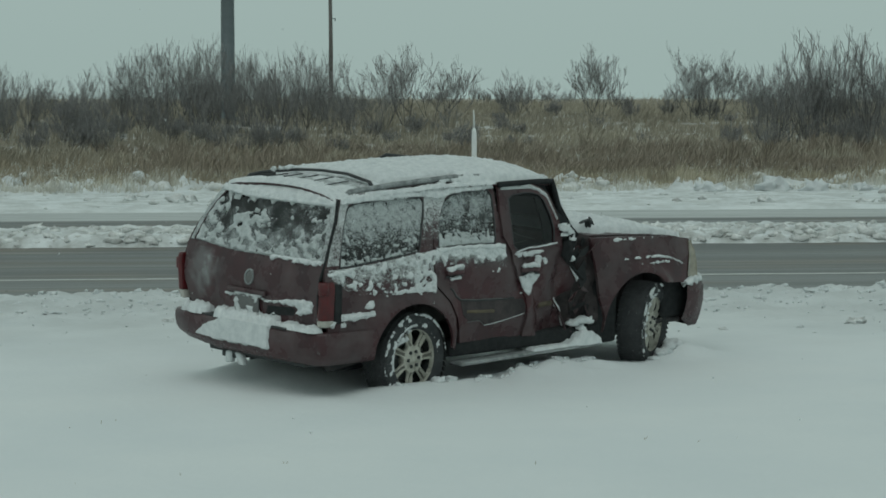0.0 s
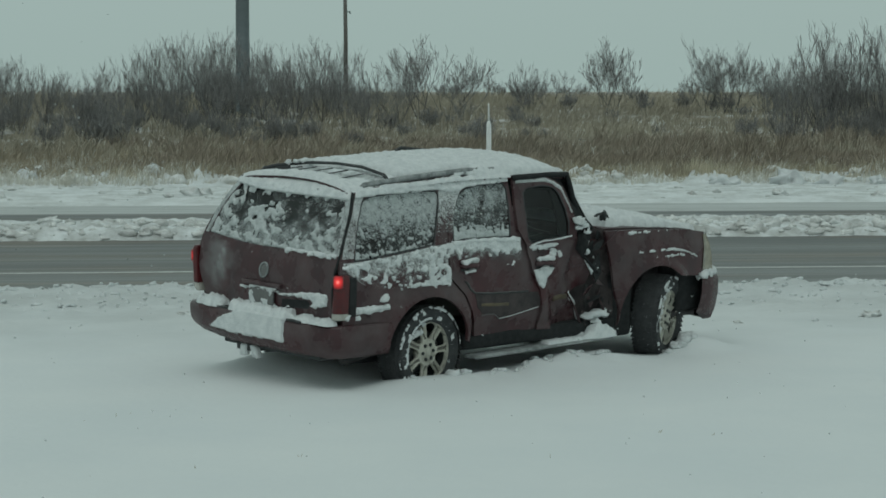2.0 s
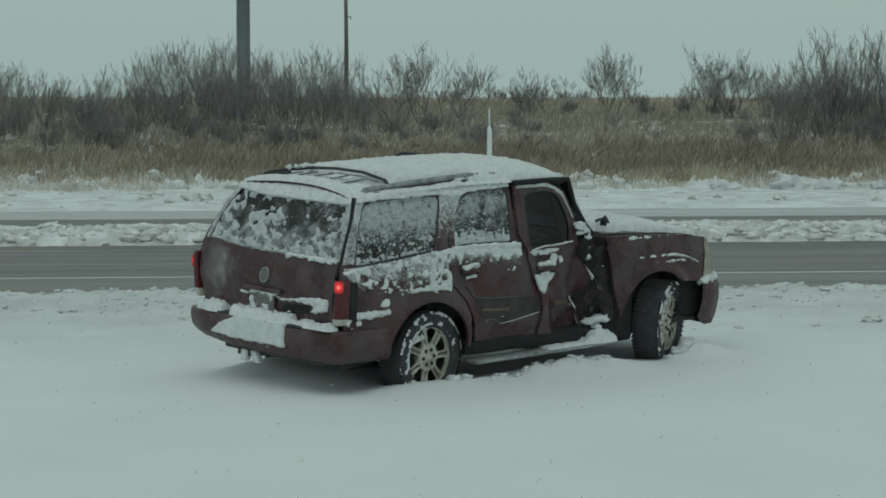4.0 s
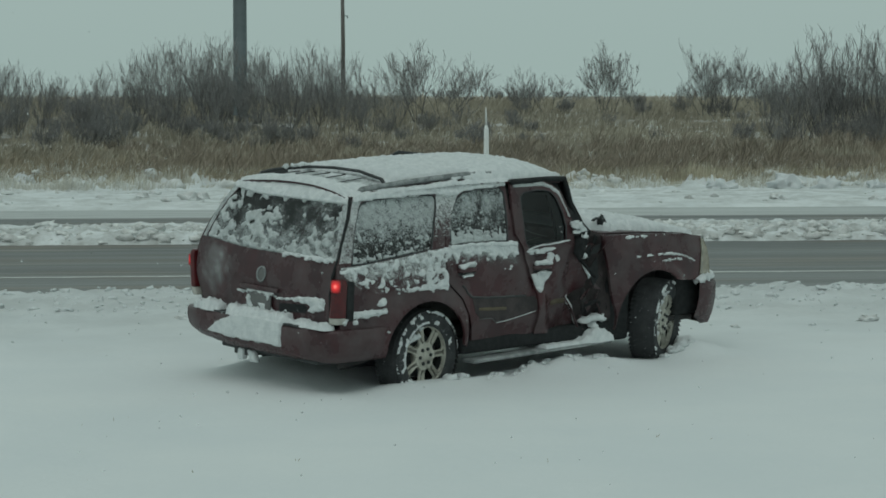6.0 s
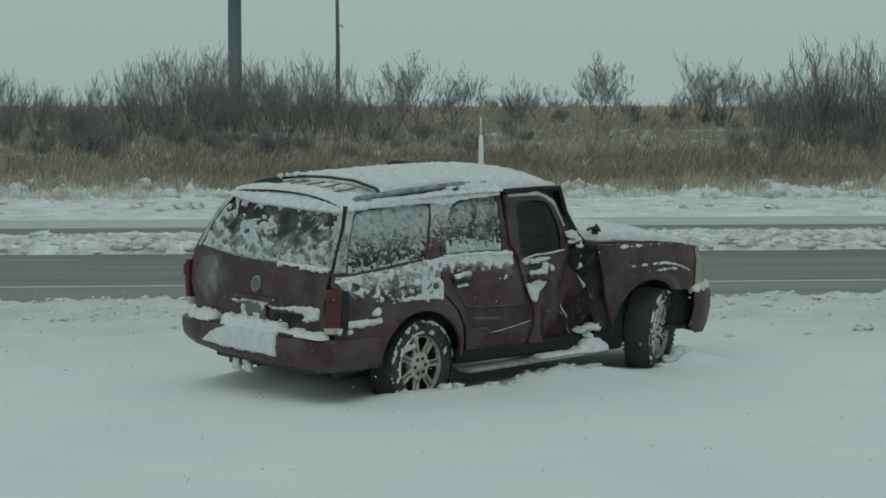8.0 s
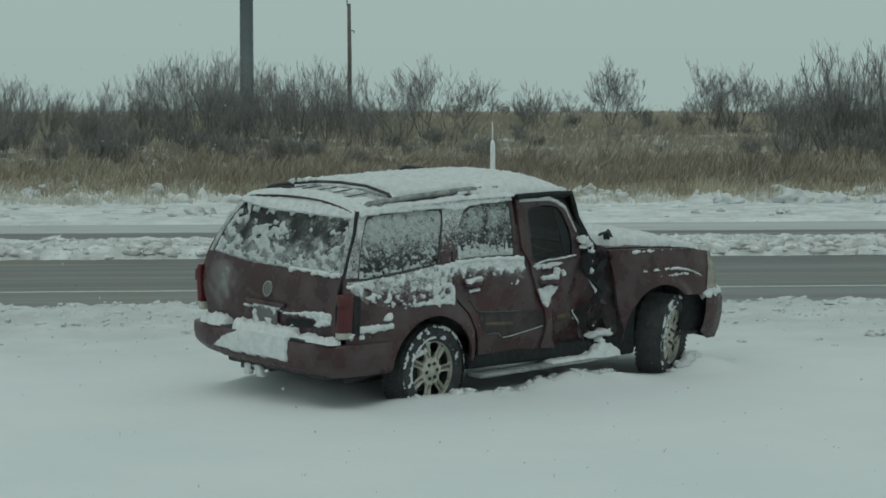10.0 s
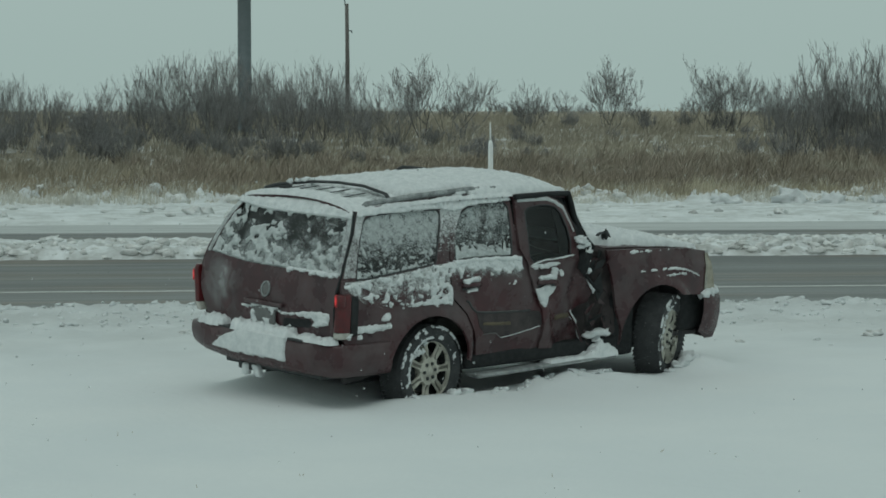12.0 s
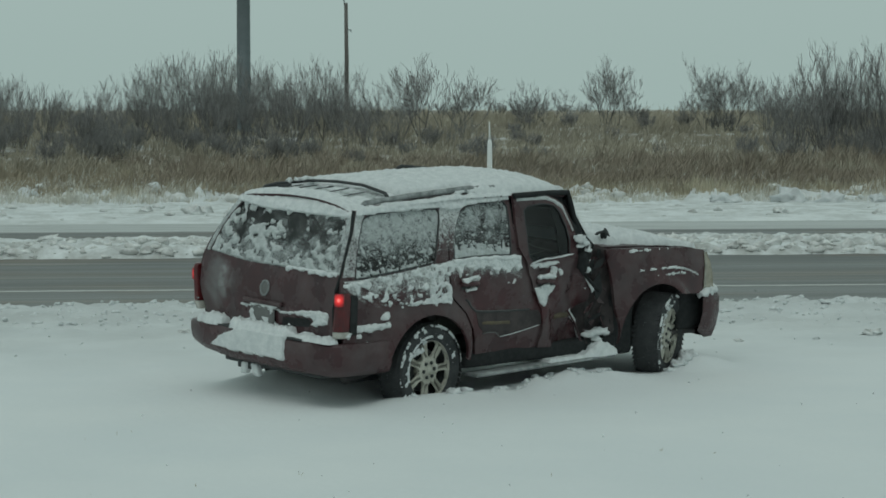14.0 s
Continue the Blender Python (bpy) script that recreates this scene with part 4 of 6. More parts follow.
def bar(bm, pts, r, sides=8, flat=1.0):
    """A rod of round section along a run of points."""
    pts = [Vector(p) for p in pts]
    rings = []
    for i, p in enumerate(pts):
        d = (pts[min(i + 1, len(pts) - 1)] - pts[max(i - 1, 0)]).normalized()
        u = d.cross(Vector((0, 0, 1)))
        u = u.normalized() if u.length > 0.05 else d.orthogonal().normalized()
        v = d.cross(u)
        rings.append([bm.verts.new(p + u * r * math.cos(6.28318 * k / sides) + v * r * flat * math.sin(6.28318 * k / sides)) for k in range(sides)])
    for a, b in zip(rings, rings[1:]):
        for k in range(sides):
            bm.faces.new((a[k], a[(k + 1) % sides], b[(k + 1) % sides], b[k]))
    bm.faces.new(rings[0][::-1])
    bm.faces.new(rings[-1])
    return bm


for s in (-1, 1):    # windscreen pillars
    part("pillar", bar(bmesh.new(), [(1.02, s * 0.775, 1.845), (1.50, s * 0.765, 1.85), (1.71, s * 0.755, 1.845), (1.765, s * 0.76, 1.73), (1.82, s * 0.77, 1.585), (1.91, s * 0.78, 1.46), (2.06, s * 0.80, 1.33)], 0.026), LAMP_BLACK if s < 0 else PAINT, car)

# rear bumper with a step, and what hangs under it
def make_bumper_rear():
    bm = bmesh.new()
    path = [(-0.52, -0.985), (-0.80, -0.98), (-1.0, -0.965), (-1.085, -0.91), (-1.125, -0.76), (-1.155, -0.35), (-1.16, 0), (-1.16, 0.35), (-1.155, 0.76), (-1.14, 0.93), (-1.08, 1.015), (-0.80, 1.02), (-0.52, 1.0)]
    section = [(-0.05, 0.715), (0.03, 0.705), (0.045, 0.68), (0.045, 0.60), (0.03, 0.50), (0.005, 0.44), (-0.06, 0.42)]
    rings = []
    for i, (x, y) in enumerate(path):
        a, b = Vector(path[max(i - 1, 0)]), Vector(path[min(i + 1, len(path) - 1)])
        d = (b - a).normalized()
        out = Vector((-d.y, d.x))
        if out.dot(Vector((x + 0.4, y))) < 0:
            out = -out
        rings.append([bm.verts.new((x + out.x * o, y + out.y * o, z + 0.36 * smoothstep(0.55, 1.0, y) * max(0.0, 0.70 - z))) for o, z in section])
    for a, b in zip(rings, rings[1:]):
        for k in range(len(section) - 1):
            bm.faces.new((a[k], a[k + 1], b[k + 1], b[k]))
    bmesh.ops.recalc_face_normals(bm, faces=bm.faces)
    ob = part("rear_bumper", bm, PAINT, car, "maroon rear bumper with a black step pad under snow")
    part("step_pad", box(bmesh.new(), -1.19, -1.03, -0.62, 0.62, 0.705, 0.722, 0.006), BLACK, ob)
    part("number_plate", box(bmesh.new(), -1.115, -1.10, -0.16, 0.16, 0.79, 0.93, 0.004), TRIM, gate, "licence plate recess caked with snow")
    part("valance", box(bmesh.new(), -1.10, -0.9, -0.78, 0.55, 0.395, 0.445, 0.02), BLACK, ob, "black lower bumper valance")
    part("hitch", box(bmesh.new(), -1.12, -0.95, 0.10, 0.34, 0.36, 0.43, 0.012), BLACK, ob)
    for y, lean in ((0.225, 0.01), (0.10, -0.05)):
        bm = box(bmesh.new(), -1.14, -1.08, y - 0.04, y + 0.04, 0.315, 0.42, 0.018)
        for v in bm.verts:
            v.co.y += lean * (0.42 - v.co.z) / 0.1
        part("chain_hook", bm, SNOW_CAR if y < 0.3 else BLACK, ob, "tow hook caked with snow" if y < 0.3 else "")
    return ob


rear_bumper = make_bumper_rear()


def make_bumper_front():
    bm = bmesh.new()
    path = [(3.43, -0.965), (3.54, -0.96), (3.70, -0.925), (3.83, -0.80), (3.90, -0.40), (3.92, 0), (3.90, 0.40), (3.83, 0.80), (3.70, 0.925), (3.50, 0.96), (3.33, 0.965)]
    section = [(-0.10, 0.815), (0.0, 0.805), (0.025, 0.76), (0.025, 0.62), (0.0, 0.48), (-0.04, 0.37), (-0.12, 0.35)]
    rings = []
    for i, (x, y) in enumerate(path):
        a, b = Vector(path[max(i - 1, 0)]), Vector(path[min(i + 1, len(path) - 1)])
        d = (b - a).normalized()
        out = Vector((d.y, -d.x))
        rings.append([bm.verts.new((x + out.x * o, y + out.y * o, z + (0.08 * (0.8 - z) / 0.45 if i < 2 or i > len(path) - 3 else 0))) for o, z in section])
    for a, b in zip(rings, rings[1:]):
        for k in range(len(section) - 1):
            bm.faces.new((a[k], a[k + 1], b[k + 1], b[k]))
    bmesh.ops.recalc_face_normals(bm, faces=bm.faces)
    ob = part("front_bumper", bm, PAINT, car, "maroon front bumper hanging loose with snow on top")
    g = box(bmesh.new(), 3.70, 3.78, -0.52, 0.52, 0.82, 1.10, 0.02)
    gr = part("grille", g, BLACK, car)
    for i in range(6):
        part("slat", box(bmesh.new(), 3.78, 3.80, -0.50, 0.50, 0.84 + i * 0.042, 0.86 + i * 0.042), CHROME, gr)
    for s in (-1, 1):
        bm = bmesh.new()
        skin(bm, [(3.47, 0.86), (3.66, 0.85), (3.635, 1.0), (3.555, 1.20), (3.50, 1.20)], (lambda x, z, off=0.0, s=s: Vector((x, s * (side_y(x, z) + 0.008 + off), z))), 0.05, 0.06)
        box(bm, 3.50, 3.64, min(s * 0.52, s * 0.76), max(s * 0.52, s * 0.76), 0.86, 1.13, 0.02)
        part("headlight", bm, AMBER_LENS, car, "yellowed headlight lens")


make_bumper_front()

# rocker panels, near-black to carry the shade below the doors, and running boards
for s in (-1, 1):
    part("rocker", box(bmesh.new(), 0.42, 2.30, min(s * 0.70, s * 0.93), max(s * 0.70, s * 0.93), 0.36, 0.50, 0.03), LAMP_BLACK, car)
    bm = bmesh.new()
    box(bm, 0.46, 2.20, min(s * 0.86, s * 1.03), max(s * 0.86, s * 1.03), 0.288, 0.322, 0.015)
    if s < 0:
        for v in bm.verts:
            v.co.z += 0.03 * smoothstep(1.7, 2.2, v.co.x)
    part("running_board", bm, RIMED, car, "running board rimed with snow")


# lamps
def tail_lamp(s):
    bm = bmesh.new()
    z0, z1 = (0.810, 1.130) if s < 0 else (0.845, 1.150)
    outline = [(-1.068, s * 0.892), (-1.075, s * 0.925), (-1.062, s * 0.955), (-1.03, s * 0.978), (-0.962, s * 0.986), (-0.962, s * 0.90), (-1.0, s * 0.88)]
    if s > 0:                # knocked outwards a little on the far side
        outline = [(x - 0.02, y + 0.035) for x, y in outline]

    def prism(za, zb, grow=0.0, lean=0.0):
        one = bmesh.new()
        n = len(outline)
        mx, my = sum(x for x, _ in outline) / n, sum(y for _, y in outline) / n
        rows = [(za, 1.0, 0.0), (zb, 1.0, 0.0)] if not lean else [(za, 1.0, 0.0), (zb - 0.05, 1.0, 0.7 * lean), (zb - 0.015, 0.90, 0.9 * lean), (zb, 0.68, lean)]
        rings = [[one.verts.new((mx + (x - mx) * k + shift, my + (y - my) * k, z)) for x, y in outline] for z, k, shift in rows]
        lo, hi = rings[0], rings[-1]
        for a, b in zip(rings, rings[1:]):
            for i in range(n):
                one.faces.new((a[i], a[(i + 1) % n], b[(i + 1) % n], b[i]))
        one.faces.new(lo[::-1])
        one.faces.new(hi)
        bmesh.ops.recalc_face_normals(one, faces=one.faces)
        bmesh.ops.bevel(one, geom=list(one.edges), offset=0.006, segments=2, affect="EDGES", profile=0.6)
        return one
    lens = part("tail_lamp", prism(z0, z1, lean=0.018), RED_LENS, car, "red tail lamp lens")
    part("reversing_lens", prism(z0 - 0.055, z0 - 0.002), CLEAR_LENS, lens, "clear reversing lamp")
    bm = box(bmesh.new(), -0.955, -0.86, min(s * 0.90, s * 0.988), max(s * 0.90, s * 0.988), 0.77, 1.115, 0.03)
    part("lamp_surround", bm, LAMP_BLACK, lens, "black lamp surround")
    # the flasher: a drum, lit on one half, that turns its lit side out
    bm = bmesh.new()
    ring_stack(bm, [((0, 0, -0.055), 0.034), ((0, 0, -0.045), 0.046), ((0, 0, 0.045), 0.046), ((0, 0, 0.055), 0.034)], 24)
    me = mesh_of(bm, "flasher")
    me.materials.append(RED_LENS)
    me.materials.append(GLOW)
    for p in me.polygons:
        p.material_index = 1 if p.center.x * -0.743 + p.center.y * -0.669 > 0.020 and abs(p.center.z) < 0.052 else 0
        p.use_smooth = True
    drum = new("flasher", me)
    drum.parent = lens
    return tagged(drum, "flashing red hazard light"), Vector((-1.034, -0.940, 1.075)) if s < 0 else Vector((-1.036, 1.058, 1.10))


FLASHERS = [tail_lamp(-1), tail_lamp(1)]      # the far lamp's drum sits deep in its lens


# wheels
TYRE_HALF = 0.128


def make_wheel(name, label):
    wheel = new(name)
    wheel.parent = car
    R, W = 0.405, TYRE_HALF
    prof = [(R - 0.145, -W + 0.02), (R - 0.10, -W), (R - 0.04, -W + 0.002), (R - 0.012, -W + 0.022), (R, -W + 0.05), (R, 0), (R, W - 0.05), (R - 0.012, W - 0.022), (R - 0.04, W - 0.002), (R - 0.10, W), (R - 0.145, W - 0.02)]
    bm = bmesh.new()
    n = 56
    rings = [[bm.verts.new((r * math.cos(6.28318 * i / n), y, r * math.sin(6.28318 * i / n))) for r, y in prof] for i in range(n)]
    for i in range(n):
        a, b = rings[i], rings[(i + 1) % n]
        for k in range(len(prof) - 1):
            bm.faces.new((a[k], a[k + 1], b[k + 1], b[k]))
    for i in range(n):                      # tread blocks in five rows
        a = 6.28318 * (i + 0.5) / n
        for j, (y0, y1) in enumerate(((-0.125, -0.085), (-0.076, -0.032), (-0.022, 0.022), (0.032, 0.076), (0.085, 0.125))):
            aa = a + (0.03 if j % 2 else 0)
            c, s = math.cos(aa), math.sin(aa)
            vs = []
            for rr in (R - 0.014, R + 0.002 - (0.006 if j in (0, 4) else 0)):
                for y in (y0, y1):
                    for w in (-0.0185, 0.0185):
                        vs.append(bm.verts.new((rr * c - w * s, y + w * 0.5, rr * s + w * c)))
            for f in ((4, 5, 7, 6), (0, 4, 6, 2), (1, 3, 7, 5), (0, 1, 5, 4), (2, 6, 7, 3)):
                bm.faces.new([vs[q] for q in f])
    bmesh.ops.recalc_face_normals(bm, faces=bm.faces)
    part("tyre", bm, RUBBER, wheel, "black all-terrain tyre with snow in its tread", False)
    RR = R - 0.128
    bm = bmesh.new()
    def turned(bm, prof):
        rings = [[bm.verts.new((r * math.cos(6.28318 * i / n), y, r * math.sin(6.28318 * i / n))) for r, y in prof] for i in range(n)]
        for i in range(n):
            a, b = rings[i], rings[(i + 1) % n]
            for k in range(len(prof) - 1):
                bm.faces.new((a[k], b[k], b[k + 1], a[k + 1]))
        return bm
    rim = part("rim", turned(bm, [(RR - 0.006, -W + 0.034), (RR - 0.002, -W + 0.014), (RR + 0.012, -W + 0.012), (RR + 0.014, -W + 0.028), (RR + 0.004, -W + 0.036)]), ALLOY, wheel, "dirty champagne alloy rim")
    # The shade behind the spokes is put into the barrel's near-black colour.
    part("barrel", turned(bmesh.new(), [(RR + 0.004, -W + 0.036), (RR - 0.018, -W + 0.05), (RR - 0.03, -0.02), (RR - 0.03, W - 0.03), (RR, W - 0.02)]), LAMP_BLACK, wheel, "inner barrel of the rim, near-black for the shade inside")
    bm = bmesh.new()
    ring = lambda r, y, m=24: [bm.verts.new((r * math.cos(6.28318 * i / m), y, r * math.sin(6.28318 * i / m))) for i in range(m)]
    loops = [ring(0.001, -W + 0.022), ring(0.04, -W + 0.022), ring(0.045, -W + 0.032), ring(0.090, -W + 0.033), ring(0.108, -W + 0.05), ring(0.108, -0.02)]
    for a, b in zip(loops, loops[1:]):
        for i in range(24):
            bm.faces.new((a[i], a[(i + 1) % 24], b[(i + 1) % 24], b[i]))
    bmesh.ops.recalc_face_normals(bm, faces=bm.faces)
    part("hub", bm, ALLOY, wheel)
    rows = (0.074, 0.100, 0.110, 0.114, 0.119, 0.132, 0.150, 0.175, 0.200, 0.222, 0.240, 0.250, 0.256, 0.262, RR + 0.004)
    for k in range(7):                      # seven broad spokes between rounded windows
        a = 6.28318 * k / 7 + 0.30
        bm = bmesh.new()
        grid = []
        for r in rows:
            half = math.pi / 7
            if 0.114 < r < 0.256:
                end = min((r - 0.114) / 0.026, (0.256 - r) / 0.022, 1.0)
                half -= float(np.interp(r, (0.114, 0.25), (0.26, 0.345))) * math.sqrt(max(0.0, 1 - (1 - end) ** 2))
            line = []
            for i in range(-4, 5):
                s = i / 4
                deep = 0.038 * (1 - abs(s) ** 3.0) * smoothstep(0.12, 0.17, r) * (1 - smoothstep(0.245, 0.268, r)) + 0.005 * (abs(s) > 0.9)
                o = s * half
                line.append(bm.verts.new((r * math.cos(a + o), -W + 0.036 - 0.012 * smoothstep(0.09, 0.20, r) + deep, r * math.sin(a + o))))
            grid.append(line)
        for p, q in zip(grid, grid[1:]):
            for i in range(8):
                bm.faces.new((p[i], p[i + 1], q[i + 1], q[i]))
        rim_edges = [e for e in bm.edges if len(e.link_faces) == 1]
        for v in {g for g in bmesh.ops.extrude_edge_only(bm, edges=rim_edges)["geom"] if isinstance(g, bmesh.types.BMVert)}:
            v.co.y += 0.035
        bmesh.ops.recalc_face_normals(bm, faces=bm.faces)
        web = [f for f in bm.faces if 0.125 < f.calc_center_median().xz.length < 0.256 and len(f.verts) == 4 and abs(math.remainder(math.atan2(f.calc_center_median().z, f.calc_center_median().x) - a, 6.28318)) * f.calc_center_median().xz.length < 0.0150]
        for f in web:
            f.material_index = 1
        me = mesh_of(bm, "spoke")
        me.materials.append(ALLOY)
        me.materials.append(ALLOY_WEB_SHADE)
        part("spoke", me, None, wheel, "forked alloy spoke, the shade of its recessed web painted in")
    for k in range(6):
        la = 6.28318 * k / 6 + 0.35
        nut = part("lug_nut", ring_stack(bmesh.new(), [((0, 0, -0.012), 0.016), ((0, 0, 0.008), 0.016), ((0, 0, 0.012), 0.011)], 8), BLACK, wheel)
        nut.matrix_basis = pose(0.068 * math.cos(la), -W + 0.030, 0.068 * math.sin(la), 90, 0, 0)
    part("brake_disc", ring_y(bmesh.new(), 0.19, -0.01, 0.03), BLACK, wheel)
    return tagged(wheel, label)


def ring_y(bm, r, y0, y1, n=32):
    a = [bm.verts.new((r * math.cos(6.28318 * i / n), y0, r * math.sin(6.28318 * i / n))) for i in range(n)]
    b = [bm.verts.new((r * math.cos(6.28318 * i / n), y1, r * math.sin(6.28318 * i / n))) for i in range(n)]
    for i in range(n):
        bm.faces.new((a[i], a[(i + 1) % n], b[(i + 1) % n], b[i]))
    bm.faces.new(a)
    bm.faces.new(b[::-1])
    bmesh.ops.recalc_face_normals(bm, faces=bm.faces)
    return bm


wheel = make_wheel("wheel", "alloy wheel sunk in the snow")
wheel.matrix_basis = pose(-0.035, -0.836, 0.392, 0, 15, 7)
for m in (pose(3.005, -0.812, 0.430, 2, 40, 25), pose(2.93, 0.81, 0.42, 0, 10, 207), pose(-0.03, 0.81, 0.405, 0, 0, 180)):
    copy_thing(wheel, m)

# dark inside: floor, firewall, wheel wells, seats, dashboard
part("floor_pan", box(bmesh.new(), -0.98, 3.55, -0.80, 0.80, 0.40, 0.46, 0.02), CAVITY, car)
part("inner_wheel_well", box(bmesh.new(), -0.55, 0.45, -0.62, 0.62, 0.44, 0.95, 0.05), CAVITY, car)
part("engine_bay", box(bmesh.new(), 2.10, 3.62, -0.60, 0.60, 0.44, 1.05, 0.05), CAVITY, car)
part("wheel_liner", box(bmesh.new(), 3.22, 3.66, -0.86, -0.58, 0.46, 0.98, 0.04), LAMP_BLACK, car, "dark plastic wheel arch liner")
part("firewall", box(bmesh.new(), 2.02, 2.12, -0.80, 0.80, 0.42, 1.22, 0.02), CAVITY, car)
part("rear_panel", box(bmesh.new(), -1.02, -0.96, -0.80, 0.80, 0.46, 1.25, 0.02), CAVITY, car)
part("dashboard", box(bmesh.new(), 1.72, 2.05, -0.70, 0.75, 0.95, 1.22, 0.05), BLACK, car)
part("door_pillar", box(bmesh.new(), 1.06, 1.16, -0.90, -0.82, 0.44, 1.30, 0.02), CAVITY, car)


def seat(x, y, wide):
    s = new("seat")
    s.parent = car
    part("cushion", box(bmesh.new(), x, x + 0.50, y - wide, y + wide, 0.62, 0.82, 0.05), FABRIC, s)
    bm = box(bmesh.new(), x - 0.10, x + 0.04, y - wide, y + wide, 0.75, 1.40, 0.05)
    for v in bm.verts:
        v.co.x -= 0.18 * (v.co.z - 0.75)
    part("backrest", bm, FABRIC, s)
    part("headrest", box(bmesh.new(), x - 0.26, x - 0.15, y - 0.13, y + 0.13, 1.42, 1.60, 0.04), FABRIC, s)


for x, y, w in ((1.15, -0.42, 0.25), (1.15, 0.42, 0.25), (0.25, -0.42, 0.28), (0.25, 0.42, 0.28)):
    seat(x, y, w)


# Added dark sheet: stands in for the unlit interior ahead of the door.
panel("inner_pillar", [[(1.0, 1.84), (1.66, 1.835), (1.76, 1.60), (2.0, 1.345), (1.60, 1.25), (1.52, 1.70), (1.0, 1.78)]], lambda x, z, off=0.0: right(x, z, off - 0.05), LAMP_BLACK, car, "dark sheet standing in for the shaded cabin opening ahead of the door", 0.03, 0.06)


def torn_bay(x, z, off=0.0):
    """Crumpled inner sheet metal in the gap between door and fender."""
    v = right(x, z, off - 0.10)
    v.y += 0.045 * noise.noise(Vector((x * 7, z * 5, 2.0))) + 0.03 * noise.noise(Vector((x * 17, z * 12, 4.0)))
    return v


panel("torn_bay", [[(1.62, 0.42), (2.30, 0.40), (2.26, 0.80), (2.20, 1.31), (2.0, 1.36), (1.62, 1.28)]], torn_bay, TORN, car, "crumpled dark metal in the torn gap before the door", 0.02, 0.035)
# This liner reaches low and near-black to fill the shaded gap under the fender.
part("rear_liner", box(bmesh.new(), 2.24, 2.56, -0.90, -0.50, 0.30, 0.88, 0.05), LAMP_BLACK, car, "dark plastic wheel arch liner")
for y in (-0.52, 0.52):
    part("frame_rail", box(bmesh.new(), -0.60, 3.45, y - 0.06, y + 0.06, 0.29, 0.41, 0.02), LAMP_BLACK, car)
part("rear_axle", bar(bmesh.new(), [(-0.03, -0.75, 0.39), (-0.03, 0.75, 0.39)], 0.055, 10), BLACK, car)
part("axle_housing", ring_y(bmesh.new(), 0.13, -0.1, 0.12), BLACK, car).matrix_basis = pose(-0.03, 0.0, 0.38)
part("control_arm", bar(bmesh.new(), [(2.72, -0.50, 0.36), (2.95, -0.74, 0.34)], 0.05, 8, 0.6), BLACK, car)
part("exhaust", bar(bmesh.new(), [(-0.80, -0.72, 0.37), (-0.45, -0.66, 0.40), (0.3, -0.45, 0.36), (1.4, -0.40, 0.33)], 0.045, 10), CAVITY, car)


# handles, badge, mirror, rails
def handle(x, z, surf, parent):
    ob = part("handle", bar(bmesh.new(), [surf(x - 0.10, z, -0.005), surf(x - 0.08, z, 0.03), surf(x, z + 0.004, 0.04), surf(x + 0.08, z, 0.03), surf(x + 0.10, z, -0.005)], 0.017, 8, 1.3), PAINT, parent, "door handle capped with snow")
    return ob


handle(0.385, 1.118, right, door_r)
handle(1.295, 1.08, BENT, front_door_r)
# Flat black patches give the handle recesses their shade.
for surf, x, z, d in ((right, 0.385, 1.115, door_r), (BENT, 1.295, 1.075, front_door_r)):
    panel("handle_recess", [[(x - 0.10, z - 0.04), (x + 0.10, z - 0.035), (x + 0.11, z + 0.045), (x - 0.09, z + 0.04)]], lambda a, b, off=0.0, f=surf: f(a, b, off + 0.003), BLACK, d, "black patch for the shade in a handle recess", 0.004, 0.06)
handle(0.43, 1.105, left, door_l)
handle(1.40, 1.105, left, front_door_l)
bm = bmesh.new()
n = 28
for r0, r1, y in ((0.052, 0.066, 0.012),):
    rings = [[bm.verts.new(rear(r * 0.92 * math.cos(6.28318 * i / n), 1.085 + r * 1.05 * math.sin(6.28318 * i / n), o)) for i in range(n)] for r, o in ((r0, 0.0), (r0, y), (r1, y), (r1, 0.0))]
    for a, b in zip(rings, rings[1:]):
        for i in range(n):
            bm.faces.new((a[i], a[(i + 1) % n], b[(i + 1) % n], b[i]))
bmesh.ops.recalc_face_normals(bm, faces=bm.faces)
badge = part("badge", bm, RIMED, gate, "oval chrome badge rimed with frost")
bm = bmesh.new()
hub = bm.verts.new(rear(0, 1.085, 0.012))
edge = [bm.verts.new(rear(0.05 * 0.92 * math.cos(6.28318 * i / 20), 1.085 + 0.05 * 1.05 * math.sin(6.28318 * i / 20), 0.004)) for i in range(20)]
for i in range(20):
    bm.faces.new((hub, edge[i], edge[(i + 1) % 20]))
bmesh.ops.recalc_face_normals(bm, faces=bm.faces)
part("emblem", bm, TRIM, gate, "plain grey emblem plate rimed with frost")
part("gate_handle", box(bmesh.new(), -1.13, -1.09, -0.26, 0.26, 0.945, 0.985, 0.012), PAINT, gate, "liftgate handle bar")

for s in (-1, 1):
    rail = part("roof_rail", bar(bmesh.new(), [(x, s * yy, roof_z(x, yy) + h) for x, yy, h in
                ((-0.67, 0.69, -0.01), (-0.63, 0.69, 0.024), (-0.14, 0.69, 0.034), (0.52, 0.685, 0.044), (1.05, 0.675, 0.033), (1.15, 0.67, -0.01))], 0.032, 8, 0.8), BLACK if s > 0 else RIMED, car, "roof rail half buried in snow")
